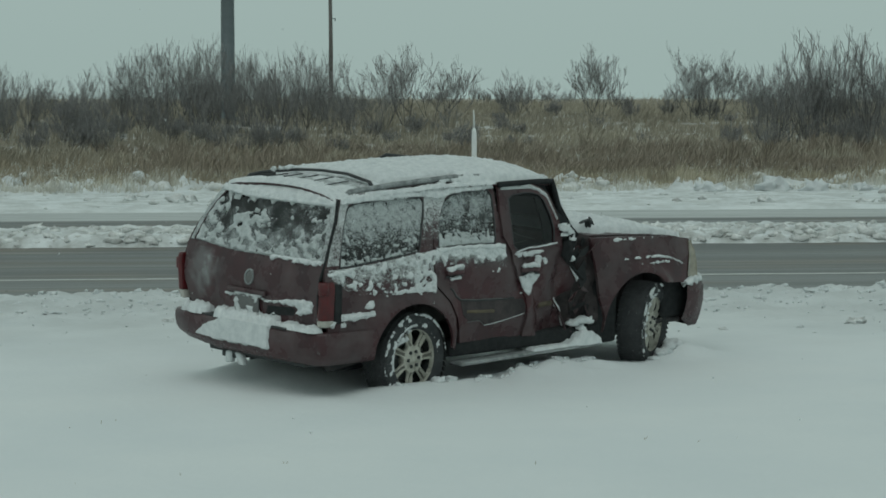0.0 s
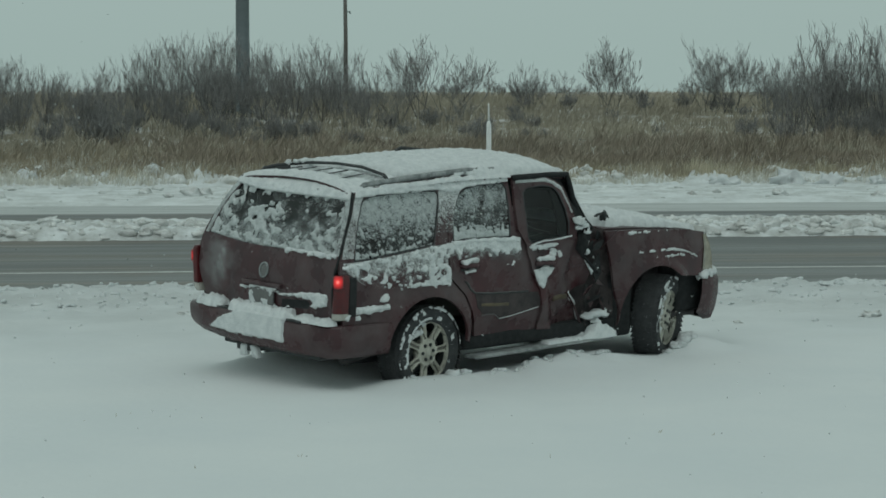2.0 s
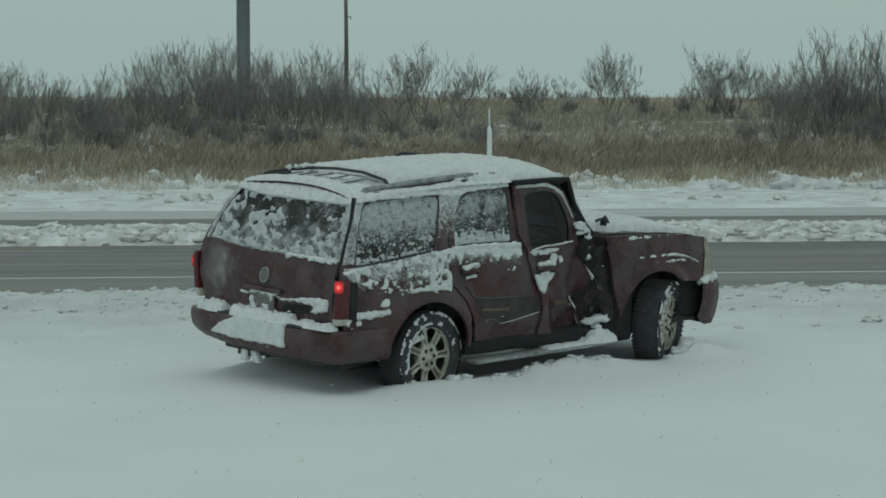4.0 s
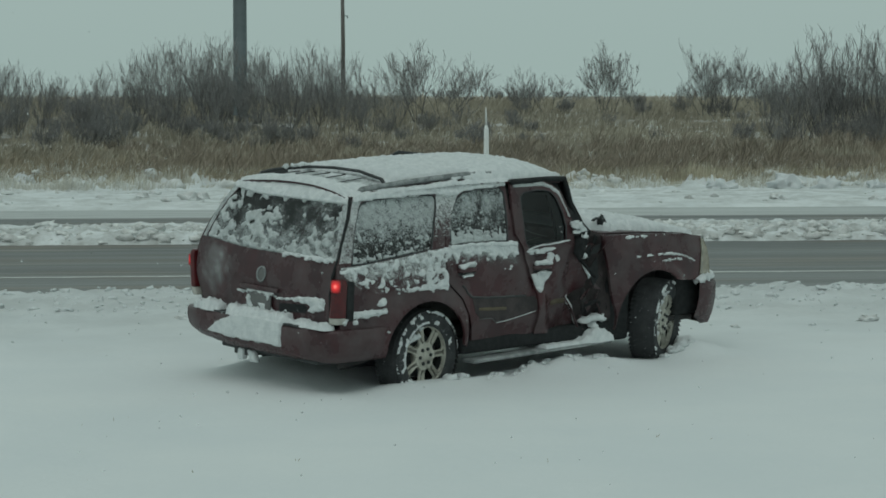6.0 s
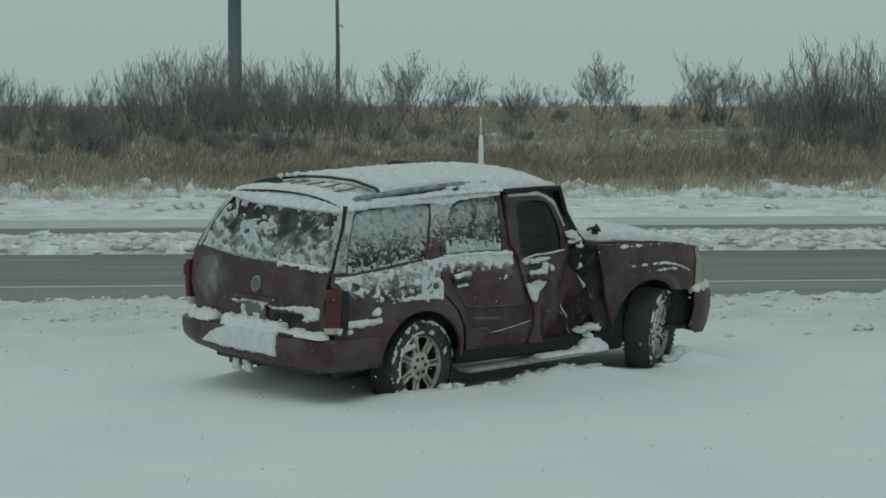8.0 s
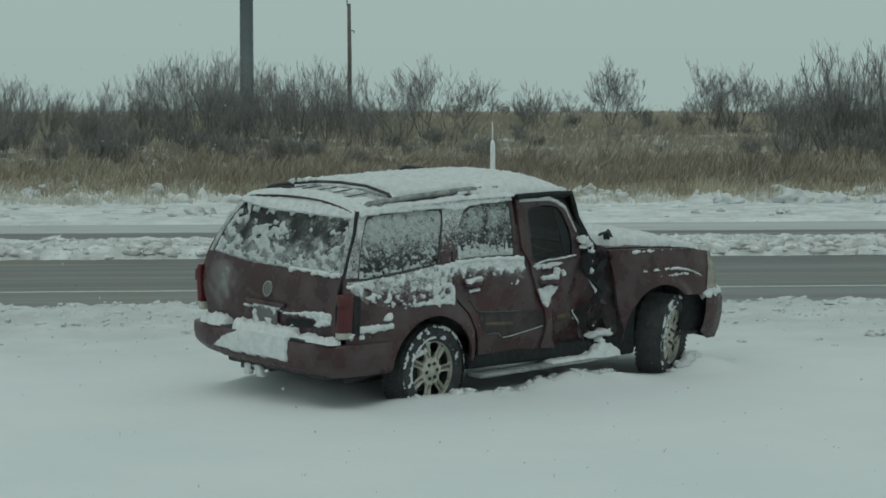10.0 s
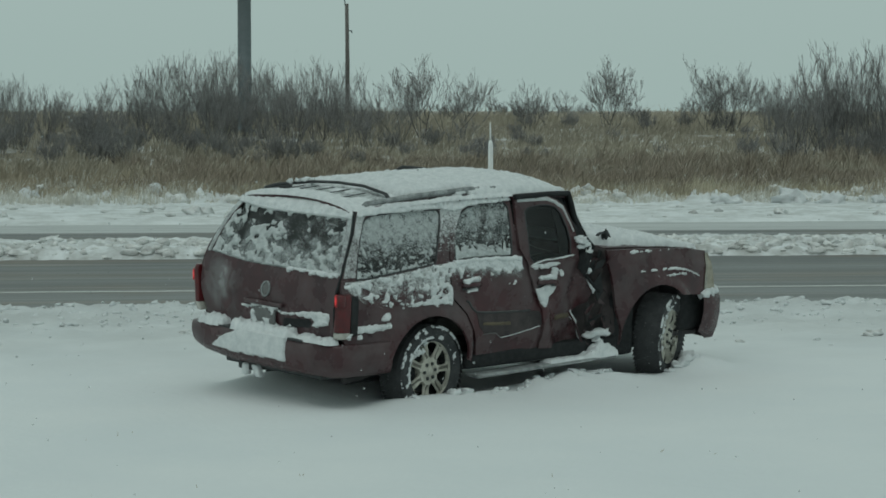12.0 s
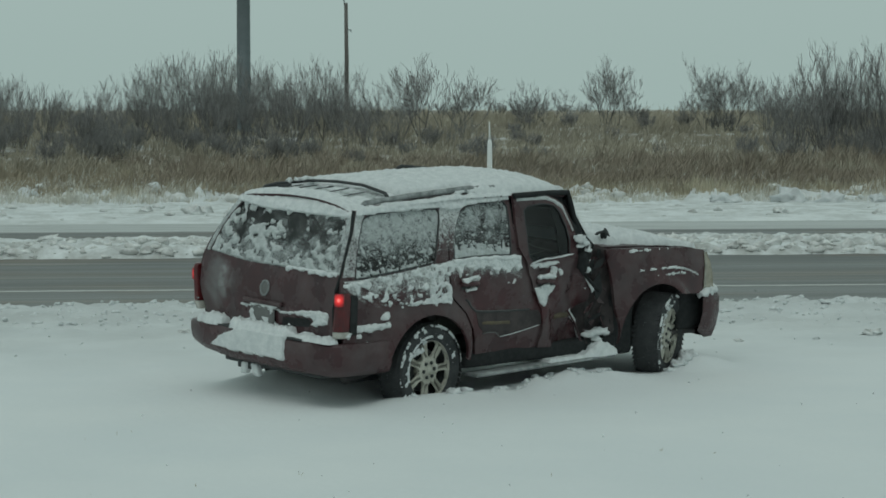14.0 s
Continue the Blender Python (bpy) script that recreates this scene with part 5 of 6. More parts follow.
part("cross_bar", bar(bmesh.new(), [(x, y, roof_z(x, y) + h) for x, y, h in ((-0.31, -0.63, -0.01), (-0.325, -0.58, 0.04), (-0.34, -0.30, 0.05), (-0.35, 0.04, 0.05), (-0.37, 0.35, 0.05), (-0.41, 0.52, 0.045))], 0.022, 8, 0.6), BLACK, car, "black roof rack cross bar")
part("rack_bracket", bar(bmesh.new(), [(x, y, roof_z(x, y) + h) for x, y, h in ((-0.69, 0.635, -0.01), (-0.675, 0.63, 0.045), (-0.58, 0.60, 0.055), (-0.46, 0.55, 0.05), (-0.40, 0.515, 0.045))], 0.024, 8, 0.6), BLACK, car, "black rack end bracket")
for i in range(5):
    y = -0.42 + i * 0.21
    part("roof_rib", bar(bmesh.new(), [(-0.69, y * 1.05, roof_z(-0.69, y) + 0.018), (-0.42, y, roof_z(-0.42, y) + 0.018)], 0.008, 6, 0.6), BLACK, car)
part("aerial_fin", bar(bmesh.new(), [(0.62, 0.42, 2.0), (0.72, 0.42, 2.045), (0.80, 0.42, 2.035), (1.02, 0.42, 2.012)], 0.018, 6), BLACK, car, "bent black strip on the roof")
mirror = part("mirror", box(bmesh.new(), 2.02, 2.14, 0.98, 1.22, 1.27, 1.47, 0.035), BLACK, car, "black driver mirror")
bm = bmesh.new()                 # crumpled trim standing up at the hood's rear corner
bmesh.ops.create_icosphere(bm, subdivisions=3, radius=1)
for v in bm.verts:
    v.co *= 1 + 0.55 * noise.noise(v.co * 1.3 + Vector((7, 0, 0))) + 0.25 * noise.noise(v.co * 3.5)
    v.co = Vector((2.36 + v.co.x * 0.055 - 0.5 * v.co.z * 0.07, -0.68 + v.co.y * 0.025, 1.395 + v.co.z * 0.07))
bar(bm, [(2.31, -0.68, 1.445), (2.26, -0.68, 1.44), (2.215, -0.69, 1.425)], 0.022, 6, 0.5)
part("torn_trim", bm, BLACK, car, "torn black trim standing up beside the hood")
# what is left of the right side mirror and the torn sheet metal round it
bm = bmesh.new()
bmesh.ops.create_icosphere(bm, subdivisions=3, radius=1)
for v in bm.verts:
    v.co *= 1 + 0.6 * noise.noise(v.co * 1.8) + 0.5 * noise.noise(v.co * 4)
    v.co = BENT(1.72, 1.27, 0.02) + Vector((v.co.x * 0.055, v.co.y * 0.05, v.co.z * 0.12))
part("broken_mirror", bm, LAMP_BLACK, car, "smashed black door mirror housing")
for pts, w in ((((1.70, -1.03, 1.16), (1.79, -1.05, 1.07), (1.93, -1.04, 0.95)), 0.030), (((1.60, -0.98, 0.79), (1.67, -1.0, 0.68), (1.76, -1.0, 0.50)), 0.018)):
    part("torn_sheet", bar(bmesh.new(), pts, w, 6, 0.35), LAMP_BLACK if w > 0.024 else PAINT, car, "torn sheet metal")


def wedge(p0, p1, w0, w1, side, thick=0.006):
    """A thin tapered strip from p0 to p1."""
    bm = bmesh.new()
    p0, p1, side = Vector(p0), Vector(p1), Vector(side)
    rings = []
    for k in range(7):
        p, w = p0.lerp(p1, k / 6), w0 + (w1 - w0) * k / 6
        p = p + 0.02 * noise.noise_vector(p * 9)
        w *= 1 + 0.5 * noise.noise(p * 30)
        rings.append([bm.verts.new(p + side * w + Vector((0, o, 0))) for o in (thick, -thick)] + [bm.verts.new(p - side * w + Vector((0, o, 0))) for o in (-thick, thick)])
    for a, b in zip(rings, rings[1:]):
        for k in range(4):
            bm.faces.new((a[k], a[(k + 1) % 4], b[(k + 1) % 4], b[k]))
    bm.faces.new(rings[0][::-1])
    bm.faces.new(rings[-1])
    bmesh.ops.recalc_face_normals(bm, faces=bm.faces)
    return bm


for (xa, za), (xb, zb), w0, w1 in (((1.765, 1.115), (1.945, 0.955), 0.007, 0.024), ((1.69, 0.775), (1.83, 0.65), 0.020, 0.014), ((1.83, 0.65), (1.905, 0.46), 0.010, 0.005)):
    p0, p1 = BENT(xa, za, 0.012), BENT(xb, zb, 0.012)
    part("torn_edge", wedge(p0, p1, w0, w1, (0.62, 0, 0.78)), SNOW_CAR, car, "torn metal edge plastered with snow")
# Black rod drawn as the shaded line of the door crease.
part("body_crease", bar(bmesh.new(), [right(x, z, 0.0) for x, z in ((0.33, 0.985), (0.362, 0.965), (0.40, 0.91), (0.451, 0.873), (0.62, 0.856), (0.85, 0.848), (1.03, 0.842), (1.12, 0.838))], 0.009, 6), BLACK, door_r)
part("crease_snow", bar(bmesh.new(), [right(x, z + 0.006, 0.008) for x, z in ((0.362, 0.968), (0.40, 0.913), (0.451, 0.876), (0.62, 0.859), (0.80, 0.852), (0.95, 0.846))], 0.0035, 6), TRIM, door_r, "grey rime along the door crease")
part("lower_crease", bar(bmesh.new(), [right(x, z, 0.004) for x, z in ((0.546, 0.668), (0.62, 0.674), (0.70, 0.668), (0.765, 0.622))], 0.005, 6), TRIM, door_r)
part("crease_edge", bar(bmesh.new(), [right(x, z, 0.006) for x, z in ((0.765, 0.622), (0.88, 0.632), (0.985, 0.649), (1.12, 0.668), (1.245, 0.688))], 0.0038, 6), SNOW_CAR, door_r, "bent crease holding a line of snow")
bm = bmesh.new()
bar(bm, [right(x, z, -0.017) for x, z in ((0.53, 0.765), (0.69, 0.755), (0.86, 0.747))], 0.026, 8, 1.0)
part("scraped_strip", bm, GOLD_TRIM, door_r, "tan strip along the lower door")
part("scraped_strip", bar(bmesh.new(), [BENT(x, z, -0.016) for x, z in ((1.475, 0.735), (1.56, 0.748), (1.66, 0.742))], 0.030, 8), GOLD_TRIM, front_door_r, "tan strip along the lower door")
panel("side_moulding", [[(0.455, 0.862), (0.62, 0.848), (1.03, 0.833), (1.25, 0.82), (1.30, 0.70), (1.12, 0.676), (0.985, 0.657), (0.77, 0.630), (0.705, 0.676), (0.56, 0.680), (0.49, 0.74)]], lambda x, z, off=0.0: right(x, z, off + 0.004), TORN, door_r, "dark scraped side moulding under the crease", 0.006, 0.06)

# ---- snow on the car ----
def lump(u, v, k=0.0, f=5.0):
    return noise.fractal(Vector((u * f, v * f, k)), 0.8, 2.1, 5)


roof_snow = crust("roof_snow", roof, -0.50, 1.74, -0.75, 0.75, lambda x, y: min(0.3, (1.74 - x) * 0.8, (0.78 - abs(y)) * 2.5 if y > 0 or x > 0.55 else (0.655 + y) * 3 + 0.12 * lump(x, y, 3), (x + 0.30 + 0.10 * (y - 0.1)) * 2 + 0.15 * lump(x, y)) - 0.02,
                  SNOW_CAR, None, 0.022, 0.075, rough=0.24)
roof_snow.matrix_world = CAR_POSE
tagged(roof_snow, "deep white snow covering the car roof", "snow", kind="stuff")
verts, faces = [], []
for k, (x, y, r) in enumerate(((-0.42, 0.50, 0.045), (-0.38, 0.44, 0.035), (-0.47, 0.55, 0.03), (-0.36, 0.40, 0.03))):
    clod_into(verts, faces, (x, y, roof_z(x, y) + 0.06), r, random.Random(k + 7), 0.7)
ob = new("rack_snow", raw("rack_snow", verts, faces, SNOW_CAR))
ob.matrix_world = CAR_POSE
tagged(ob, "clump of snow on the end of the roof rack", "snow", kind="stuff")
hood_snow = crust("hood_snow", hood, 2.03, 3.72, -0.76, 0.76, lambda x, y: min(0.30 - 0.27 * smoothstep(2.6, 3.45, x), (3.62 - x) * 2, (0.72 - abs(y)) * 1.6 + 0.15 * lump(x, y, 2), x - 1.94), SNOW_CAR, None, 0.022, 0.10, rough=0.3)
hood_snow.matrix_world = CAR_POSE
tagged(hood_snow, "white snow lying on the car hood", "snow", kind="stuff")
screen_snow = crust("screen_snow", lambda u, k, off=0.0: screen(u, k, off), -0.75, 0.76, 0.03, 1.0, lambda y, k: 0.2 + 0.4 * k, SNOW_CAR, None, 0.03, 0.055)
screen_snow.matrix_world = CAR_POSE
tagged(screen_snow, "snow plastered over the windscreen", "snow", kind="stuff")


def cake(name, label, *args, **kw):
    ob = crust(name, *args, **kw)
    ob.matrix_world = CAR_POSE
    return tagged(ob, label, "snow", kind="stuff")


# windows and frost films
def inside(poly, x, z):
    hit = False
    for i in range(len(poly)):
        (x0, z0), (x1, z1) = poly[i], poly[(i + 1) % len(poly)]
        if (z0 > z) != (z1 > z) and x < (x1 - x0) * (z - z0) / (z1 - z0) + x0:
            hit = not hit
    return hit


def glass_in(x, z, off=0.0):
    return right(x, z, off - 0.018)


def film(name, outline, surf, mat, parent, label):
    return panel(name, [outline], lambda a, b, off=0.0: surf(a, b, off), mat, parent, label, 0.001, 0.08)


film("frost", QUARTER, lambda x, z, off=0.0: right(x, z, off - 0.014), FROST, car, "grey frost on the side glass")
film("frost", RDOOR, lambda x, z, off=0.0: right(x, z, off - 0.014), FROST_DOOR, door_r, "grey frost on the door glass")
REAR_GLASS = [(0.83, 1.28), (0.775, 1.62), (0.70, 1.745), (-0.70, 1.745), (-0.775, 1.62), (-0.83, 1.28)]
film("frost", REAR_GLASS, lambda y, z, off=0.0: rear(y, z, off - 0.008), FROST_REAR, gate, "mottled frost on the rear glass")
film("frost", [(-0.96, 1.15), (-0.99, 1.225), (-0.80, 1.232), (-0.45, 1.26), (0.0, 1.312), (0.15, 1.32), (0.15, 1.0), (-0.45, 0.985), (-0.62, 0.985), (-0.80, 1.03)],
     lambda x, z, off=0.0: right(x, z, off + 0.004), FROST_BODY, car, "snow crust on the rear quarter")
film("frost", [(0.18, 1.09), (0.18, 1.30), (1.02, 1.30), (1.04, 1.12), (0.75, 1.10)], lambda x, z, off=0.0: right(x, z, off + 0.004), FROST_LEDGE, door_r, "thin rime below the window ledge")
film("frost", [(-1.0, 1.26), (-0.93, 1.48), (-0.86, 1.64), (-0.80, 1.78), (-0.66, 1.80), (-0.73, 1.72), (-0.81, 1.55), (-0.86, 1.375), (-0.885, 1.26)], lambda x, z, off=0.0: right(x, z, off + 0.004), FROST_BODY, car, "snow crust on the rear pillar")
film("frost", [(0.01, 1.33), (0.05, 1.464), (0.117, 1.651), (0.14, 1.77), (0.40, 1.77), (0.32, 1.669), (0.275, 1.58), (0.23, 1.345)], lambda x, z, off=0.0: right(x, z, off + 0.004), FROST_PILLAR, car, "snow speckle on the pillar")
film("frost", [(0.20, 0.74), (0.20, 1.26), (0.885, 1.26), (0.885, 0.90), (0.84, 0.74)], lambda y, z, off=0.0: rear(y, z, off + 0.004), FROST_GATE, gate, "grey salt haze on the liftgate")
for s in (-1, 1):
    film("frost", [(s * 0.885, 1.28), (s * 0.83, 1.62), (s * 0.765, 1.79), (s * 0.71, 1.75), (s * 0.78, 1.62), (s * 0.835, 1.28)], lambda y, z, off=0.0: rear(y, z, off + 0.004), FROST_EDGE, gate, "frost on the liftgate frame")

film("frost", [(-0.66, -0.62), (-0.12, -0.60), (-0.12, 0.60), (-0.66, 0.62)], lambda x, y, off=0.0: roof(x, y, off + 0.005), FROST_EDGE, car, "grey slush on the roof behind the rack")

# crusts with depth
def side_cover(x, z):
    """Wet snow thrown against the rear quarter and lodged under the windows."""
    fine, coarse = lump(x, z * 1.2, 7.0, 18.0), lump(x, z, 9.0, 4.5)
    if x < 0.165:
        sill = float(np.interp(x, (-0.95, -0.875, -0.47, 0.0, 0.16), (1.215, 1.225, 1.258, 1.312, 1.33)))
        foot = float(np.interp(x, (-0.97, -0.80, -0.55, -0.45, 0.16), (1.17, 1.05, 0.985, 0.965, 0.985)))
        if z > sill + 0.012 * fine:
            return -1.0
        k = 0.95 * fine + 0.40 * coarse - 0.06 + 0.35 * smoothstep(sill - 0.10, sill - 0.03, z)
        k += 0.55 * smoothstep(-0.47, -0.40, x) * (1 - smoothstep(1.005, 1.03, z)) - 0.25 * smoothstep(-0.50, -0.62, x) * (1 - smoothstep(1.05, 1.14, z))
        k += 0.22 * smoothstep(-0.15, 0.02, x)
        return k - (1.0 if z < foot + 0.012 * fine else 0)
    ledge = 1.21 + 0.07 * lump(x, 0.0, 2.0, 9.0) + 0.03 * smoothstep(0.8, 0.5, x)
    k = 0.30 if z > ledge else 0.8 * fine + 0.3 * coarse - 0.22 - 3.2 * (ledge - z)
    return k if z < 1.328 else -1.0


cake("side_snow", "wet snow stuck along the side below the windows", right, -1.0, 1.02, 0.955, 1.335, side_cover, SNOW_CAR, step=0.0075, thick=0.014, rough=0.9)
cake("belt_snow", "snow line beside the tail lamp", right, -0.88, -0.53, 0.76, 0.88,
     lambda x, z: 0.30 - abs(z - 0.822 - 0.045 * (x + 0.86)) * (9 + 14 * max(0, x + 0.72)) + 0.22 * lump(x, z, 3.0, 10), SNOW_CAR, step=0.008, thick=0.03)
cake("arch_corner_snow", "small snow patch behind the wheel arch", right, -0.66, -0.51, 0.86, 0.95,
     lambda x, z: 0.2 - math.hypot(x + 0.588, (z - 0.905) * 1.3) * 4 + 0.25 * lump(x, z, 3.0, 9), SNOW_CAR, step=0.008, thick=0.03)
cake("upper_side_snow", "snow over the upper body side and roof edge", right, -0.80, 0.97, 1.735, 1.872,
     lambda x, z: (0.24 + 0.25 * lump(x, z, 5.0, 7)) if float(np.interp(x, (-0.8, -0.62, 0.1, 0.3, 0.46, 0.62, 0.97), (1.74, 1.755, 1.772, 1.74, 1.772, 1.792, 1.80))) + 0.006 * lump(x, 0, 4, 14) < z < 1.83 + 0.045 * smoothstep(-0.6, 0.4, x) else -1, SNOW_CAR, step=0.010, thick=0.026)
cake("window_snow", "clumps of snow clinging to the side window", glass_in, -0.88, 0.14, 1.235, 1.78,
     lambda x, z: (1.0 * lump(x, z, 12.0, 27) - 0.36 - 0.06 * smoothstep(1.5, 1.65, z) + 0.62 * math.exp(-((z - 1.305 - 0.06 * x - 0.03 * lump(x, 1, 4, 5)) / 0.035) ** 2)
                   + 0.4 * math.exp(-((x + 0.05) / 0.09) ** 2 - ((z - 1.41) / 0.05) ** 2) + 0.45 * smoothstep(-0.74, -0.86, x - 0.16 * (z - 1.24))) if inside(QUARTER, x, z) else -1, SNOW_WET, step=0.0072, thick=0.008, rough=0.8)
cake("window_snow", "clumps of snow clinging to the rear door window", glass_in, 0.23, 0.95, 1.33, 1.81,
     lambda x, z: (0.65 * lump(x, z, 14.0, 21) + 0.6 * lump(x, z, 3.0, 48) - 0.30 + 0.85 * (1 - smoothstep(1.36, 1.50, z)) + 0.40 * (0.55 - x) + 0.5 * smoothstep(0.905, 0.93, x)) if inside(RDOOR, x, z) else -1, SNOW_WET, step=0.0072, thick=0.010, rough=0.8)
def rear_cover(y, z):
    """Patches of wet snow on the rear glass round a wiped dark band."""
    if not inside(REAR_GLASS, y, z):
        return -1.0
    k = 0.95 * lump(y, z * 1.25, 21.0, 11.0) + 0.08
    k -= 0.95 * math.exp(-((z - 1.675 - 0.035 * lump(y, 2, 5, 4)) / 0.045) ** 2) * smoothstep(-0.70, -0.55, y) * (1 - smoothstep(0.45, 0.60, y))
    k -= 0.62 * math.exp(-((y + 0.33) / 0.34) ** 2 - ((z - 1.53) / 0.15) ** 2) + 0.32 * math.exp(-((y + 0.12) / 0.12) ** 2 - ((z - 1.42) / 0.10) ** 2)
    k -= 0.55 * math.exp(-((y - 0.60) / 0.10) ** 2 - ((z - 1.53) / 0.07) ** 2) + 0.4 * math.exp(-((y - 0.40) / 0.10) ** 2 - ((z - 1.39) / 0.04) ** 2)
    k += 0.25 * math.exp(-((y - 0.22) / 0.16) ** 2 - ((z - 1.52) / 0.10) ** 2)
    return k + 3.5 * max(0.0, 1.345 - z) + 5.0 * max(0.0, z - 1.715) + 2.5 * max(0.0, abs(y) - 0.74)


cake("rear_window_snow", "snow plastered in patches on the rear window", lambda y, z, off=0.0: rear(y, z, off - 0.002), -0.83, 0.83, 1.27, 1.76, rear_cover, SNOW_WET, step=0.008, thick=0.006, rough=0.9)
cake("liftgate_snow", "snow over the top of the liftgate", rear, -0.77, 0.77, 1.735, 1.87,
     lambda y, z: (0.2 + 0.2 * lump(y, z, 5.0, 5)) if z < 1.87 - 0.07 * (abs(y) / 0.77) ** 2 else -1, SNOW_CAR, step=0.012, thick=0.022)
cake("spoiler_snow", "snow on the rear roof edge", roof, -0.83, -0.66, -0.75, 0.75, lambda x, y: 0.2, SNOW_CAR, step=0.016, thick=0.028)
cake("roof_frost", "thin snow on the roof behind the rack", roof, -0.68, -0.2, -0.70, 0.70, lambda x, y: 0.5 * lump(x, y * 0.6, 4.0, 6) - 0.06 + 0.5 * max(0, -0.45 - y), SNOW_CAR, step=0.016, thick=0.012)
def gate_cover(y, z):
    """Snow lodged on the ledges of the lower liftgate."""
    w = 0.012 * lump(y, 0, 1, 6)
    k = 0.40 * lump(y, z, 31.0, 14) - 0.45 + (0.7 if z > 1.258 + 0.035 * lump(y, 1, 1, 7) and y < -0.22 else 0)
    if -0.22 < y < 0.32:
        k += 0.75 * math.exp(-((z - 0.917 + w + 0.02 * y) / 0.016) ** 2)
    if -0.84 < y < -0.23:
        k += 0.80 * math.exp(-((z - 0.905 + w + 0.06 * (y + 0.25)) / (0.014 + 0.02 * smoothstep(-0.3, -0.6, y))) ** 2)
    k += 0.8 * math.exp(-((y + 0.73) / 0.10) ** 4 - ((z - 0.885 + 0.12 * (y + 0.73)) / 0.052) ** 4)
    return k + 0.5 * math.exp(-((y + 0.36) / 0.06) ** 2 - ((z - 0.808) / 0.012) ** 2) + 0.6 * math.exp(-((y - 0.02) / 0.14) ** 2 - ((z - 0.76) / 0.03) ** 2)


cake("gate_snow", "snow stuck to the lower liftgate", rear, -0.86, 0.86, 0.72, 1.30, gate_cover, SNOW_CAR, step=0.0085, thick=0.020, rough=0.8)
# A dark patch on the flat gate replaces a hollow's shade.
panel("gate_hollow", [[(-0.24, 0.79), (-0.60, 0.815), (-0.62, 0.865), (-0.58, 0.885), (-0.26, 0.865)]], lambda y, z, off=0.0: rear(y, z, off + 0.003), LAMP_BLACK, gate, "dark patch for the shade in a hollow under the liftgate trim", 0.004, 0.06)
cake("plate_snow", "snow packed round the licence plate recess", lambda y, z, off=0.0: rear(y, z, off + 0.02), -0.20, 0.20, 0.74, 0.95,
     lambda y, z: 0.7 * lump(y, z, 17.0, 11) - 0.05 + 0.5 * max(0, 0.84 - z) * 6 - (0.5 if abs(y) < 0.11 and 0.85 < z < 0.91 else 0) + (0.3 if z > 0.925 else 0) - (0.4 if abs(y) > 0.17 else 0), SNOW_CAR, step=0.010, thick=0.014, rough=0.8)
cake("lamp_snow", "snow lodged under the tail lamp", right, -1.02, -0.84, 0.74, 0.80,
     lambda x, z: 0.35 * lump(x, z, 9.0, 14) + 0.16 - abs(z - 0.765) * 9, SNOW_CAR, step=0.008, thick=0.020, rough=0.8)


def step_top(x, y, off=0.0):
    return Vector((x, y, 0.712 + off))


cake("bumper_snow", "pile of snow lying on the rear bumper step", step_top, -1.21, -1.03, -0.94, 0.97,
     lambda x, y: min(0.25, (x + 1.205) * 5) * (0.75 if y < -0.43 else 1) + 0.12 * lump(x, y, 2, 7) - (0.6 if 0.36 < y < 0.50 else 0) - (0.14 if y < -0.43 else 0.0) - (3.5 * (y - 0.66) ** 2 + (1 if y > 0.9 else 0) if y > 0.5 else 0),
     SNOW_CAR, step=0.012, thick=0.075, rough=0.28)
cake("bumper_face_snow", "snow crust over the face of the rear bumper", lambda y, z, off=0.0: Vector((-1.207 + 0.05 * (y / 0.7) ** 2 - off, y, z)), -0.43, 0.92, 0.50, 0.735,
     lambda y, z: 0.25 if 0.520 + 0.010 * lump(y, z, 1, 6) < z < 0.530 + 0.29 * (0.88 - y) + 0.035 * lump(y, z, 4, 7) and y > -0.41 + 0.10 * (0.6 - z) else -0.2, SNOW_CAR, step=0.010, thick=0.020, rough=0.12)
cake("door_snow", "snow caught on the dented front door", BENT, 1.08, 1.54, 0.85, 1.27,
     lambda x, z: 0.4 + 0.2 * lump(x, z, 8, 9) if inside([(1.155, 1.03), (1.425, 1.045), (1.38, 0.96), (1.285, 0.84), (1.215, 0.92)], x, z) else (0.8 * lump(x, z, 4.0, 20) + 0.10 + 0.35 * smoothstep(1.21, 1.25, z) if inside([(1.09, 1.245), (1.44, 1.26), (1.51, 1.13), (1.38, 1.07), (1.36, 1.15), (1.16, 1.19)], x, z) else -1),
     SNOW_CAR, step=0.0075, thick=0.012, rough=0.8)
cake("door_frame_snow", "snow along the top of the front door frame", BENT, 1.02, 1.66, 1.45, 1.865,
     lambda x, z: 0.22 + 0.35 * lump(x, z, 4, 12) if inside([(1.03, 1.79), (1.06, 1.855), (1.40, 1.845), (1.50, 1.795), (1.555, 1.74), (1.63, 1.50), (1.60, 1.50), (1.53, 1.70), (1.46, 1.765), (1.38, 1.79), (1.15, 1.79)], x, z) else -1,
     SNOW_WET, step=0.009, thick=0.007)
def board_top(x, y, off=0.0):
    return Vector((x, y, 0.322 + 0.02 * smoothstep(1.7, 2.2, x) + off))


cake("board_snow", "drift of snow on the running board", board_top, 1.35, 2.24, -1.03, -0.80,
     lambda x, y: min(0.30, max(0, x - 1.72) ** 2 * 2.2 + 0.001, (2.235 - x) * 0.9, (y + 1.075) * 2.2), SNOW_CAR, step=0.016, thick=0.15, rough=0.25)
verts, faces = [], []
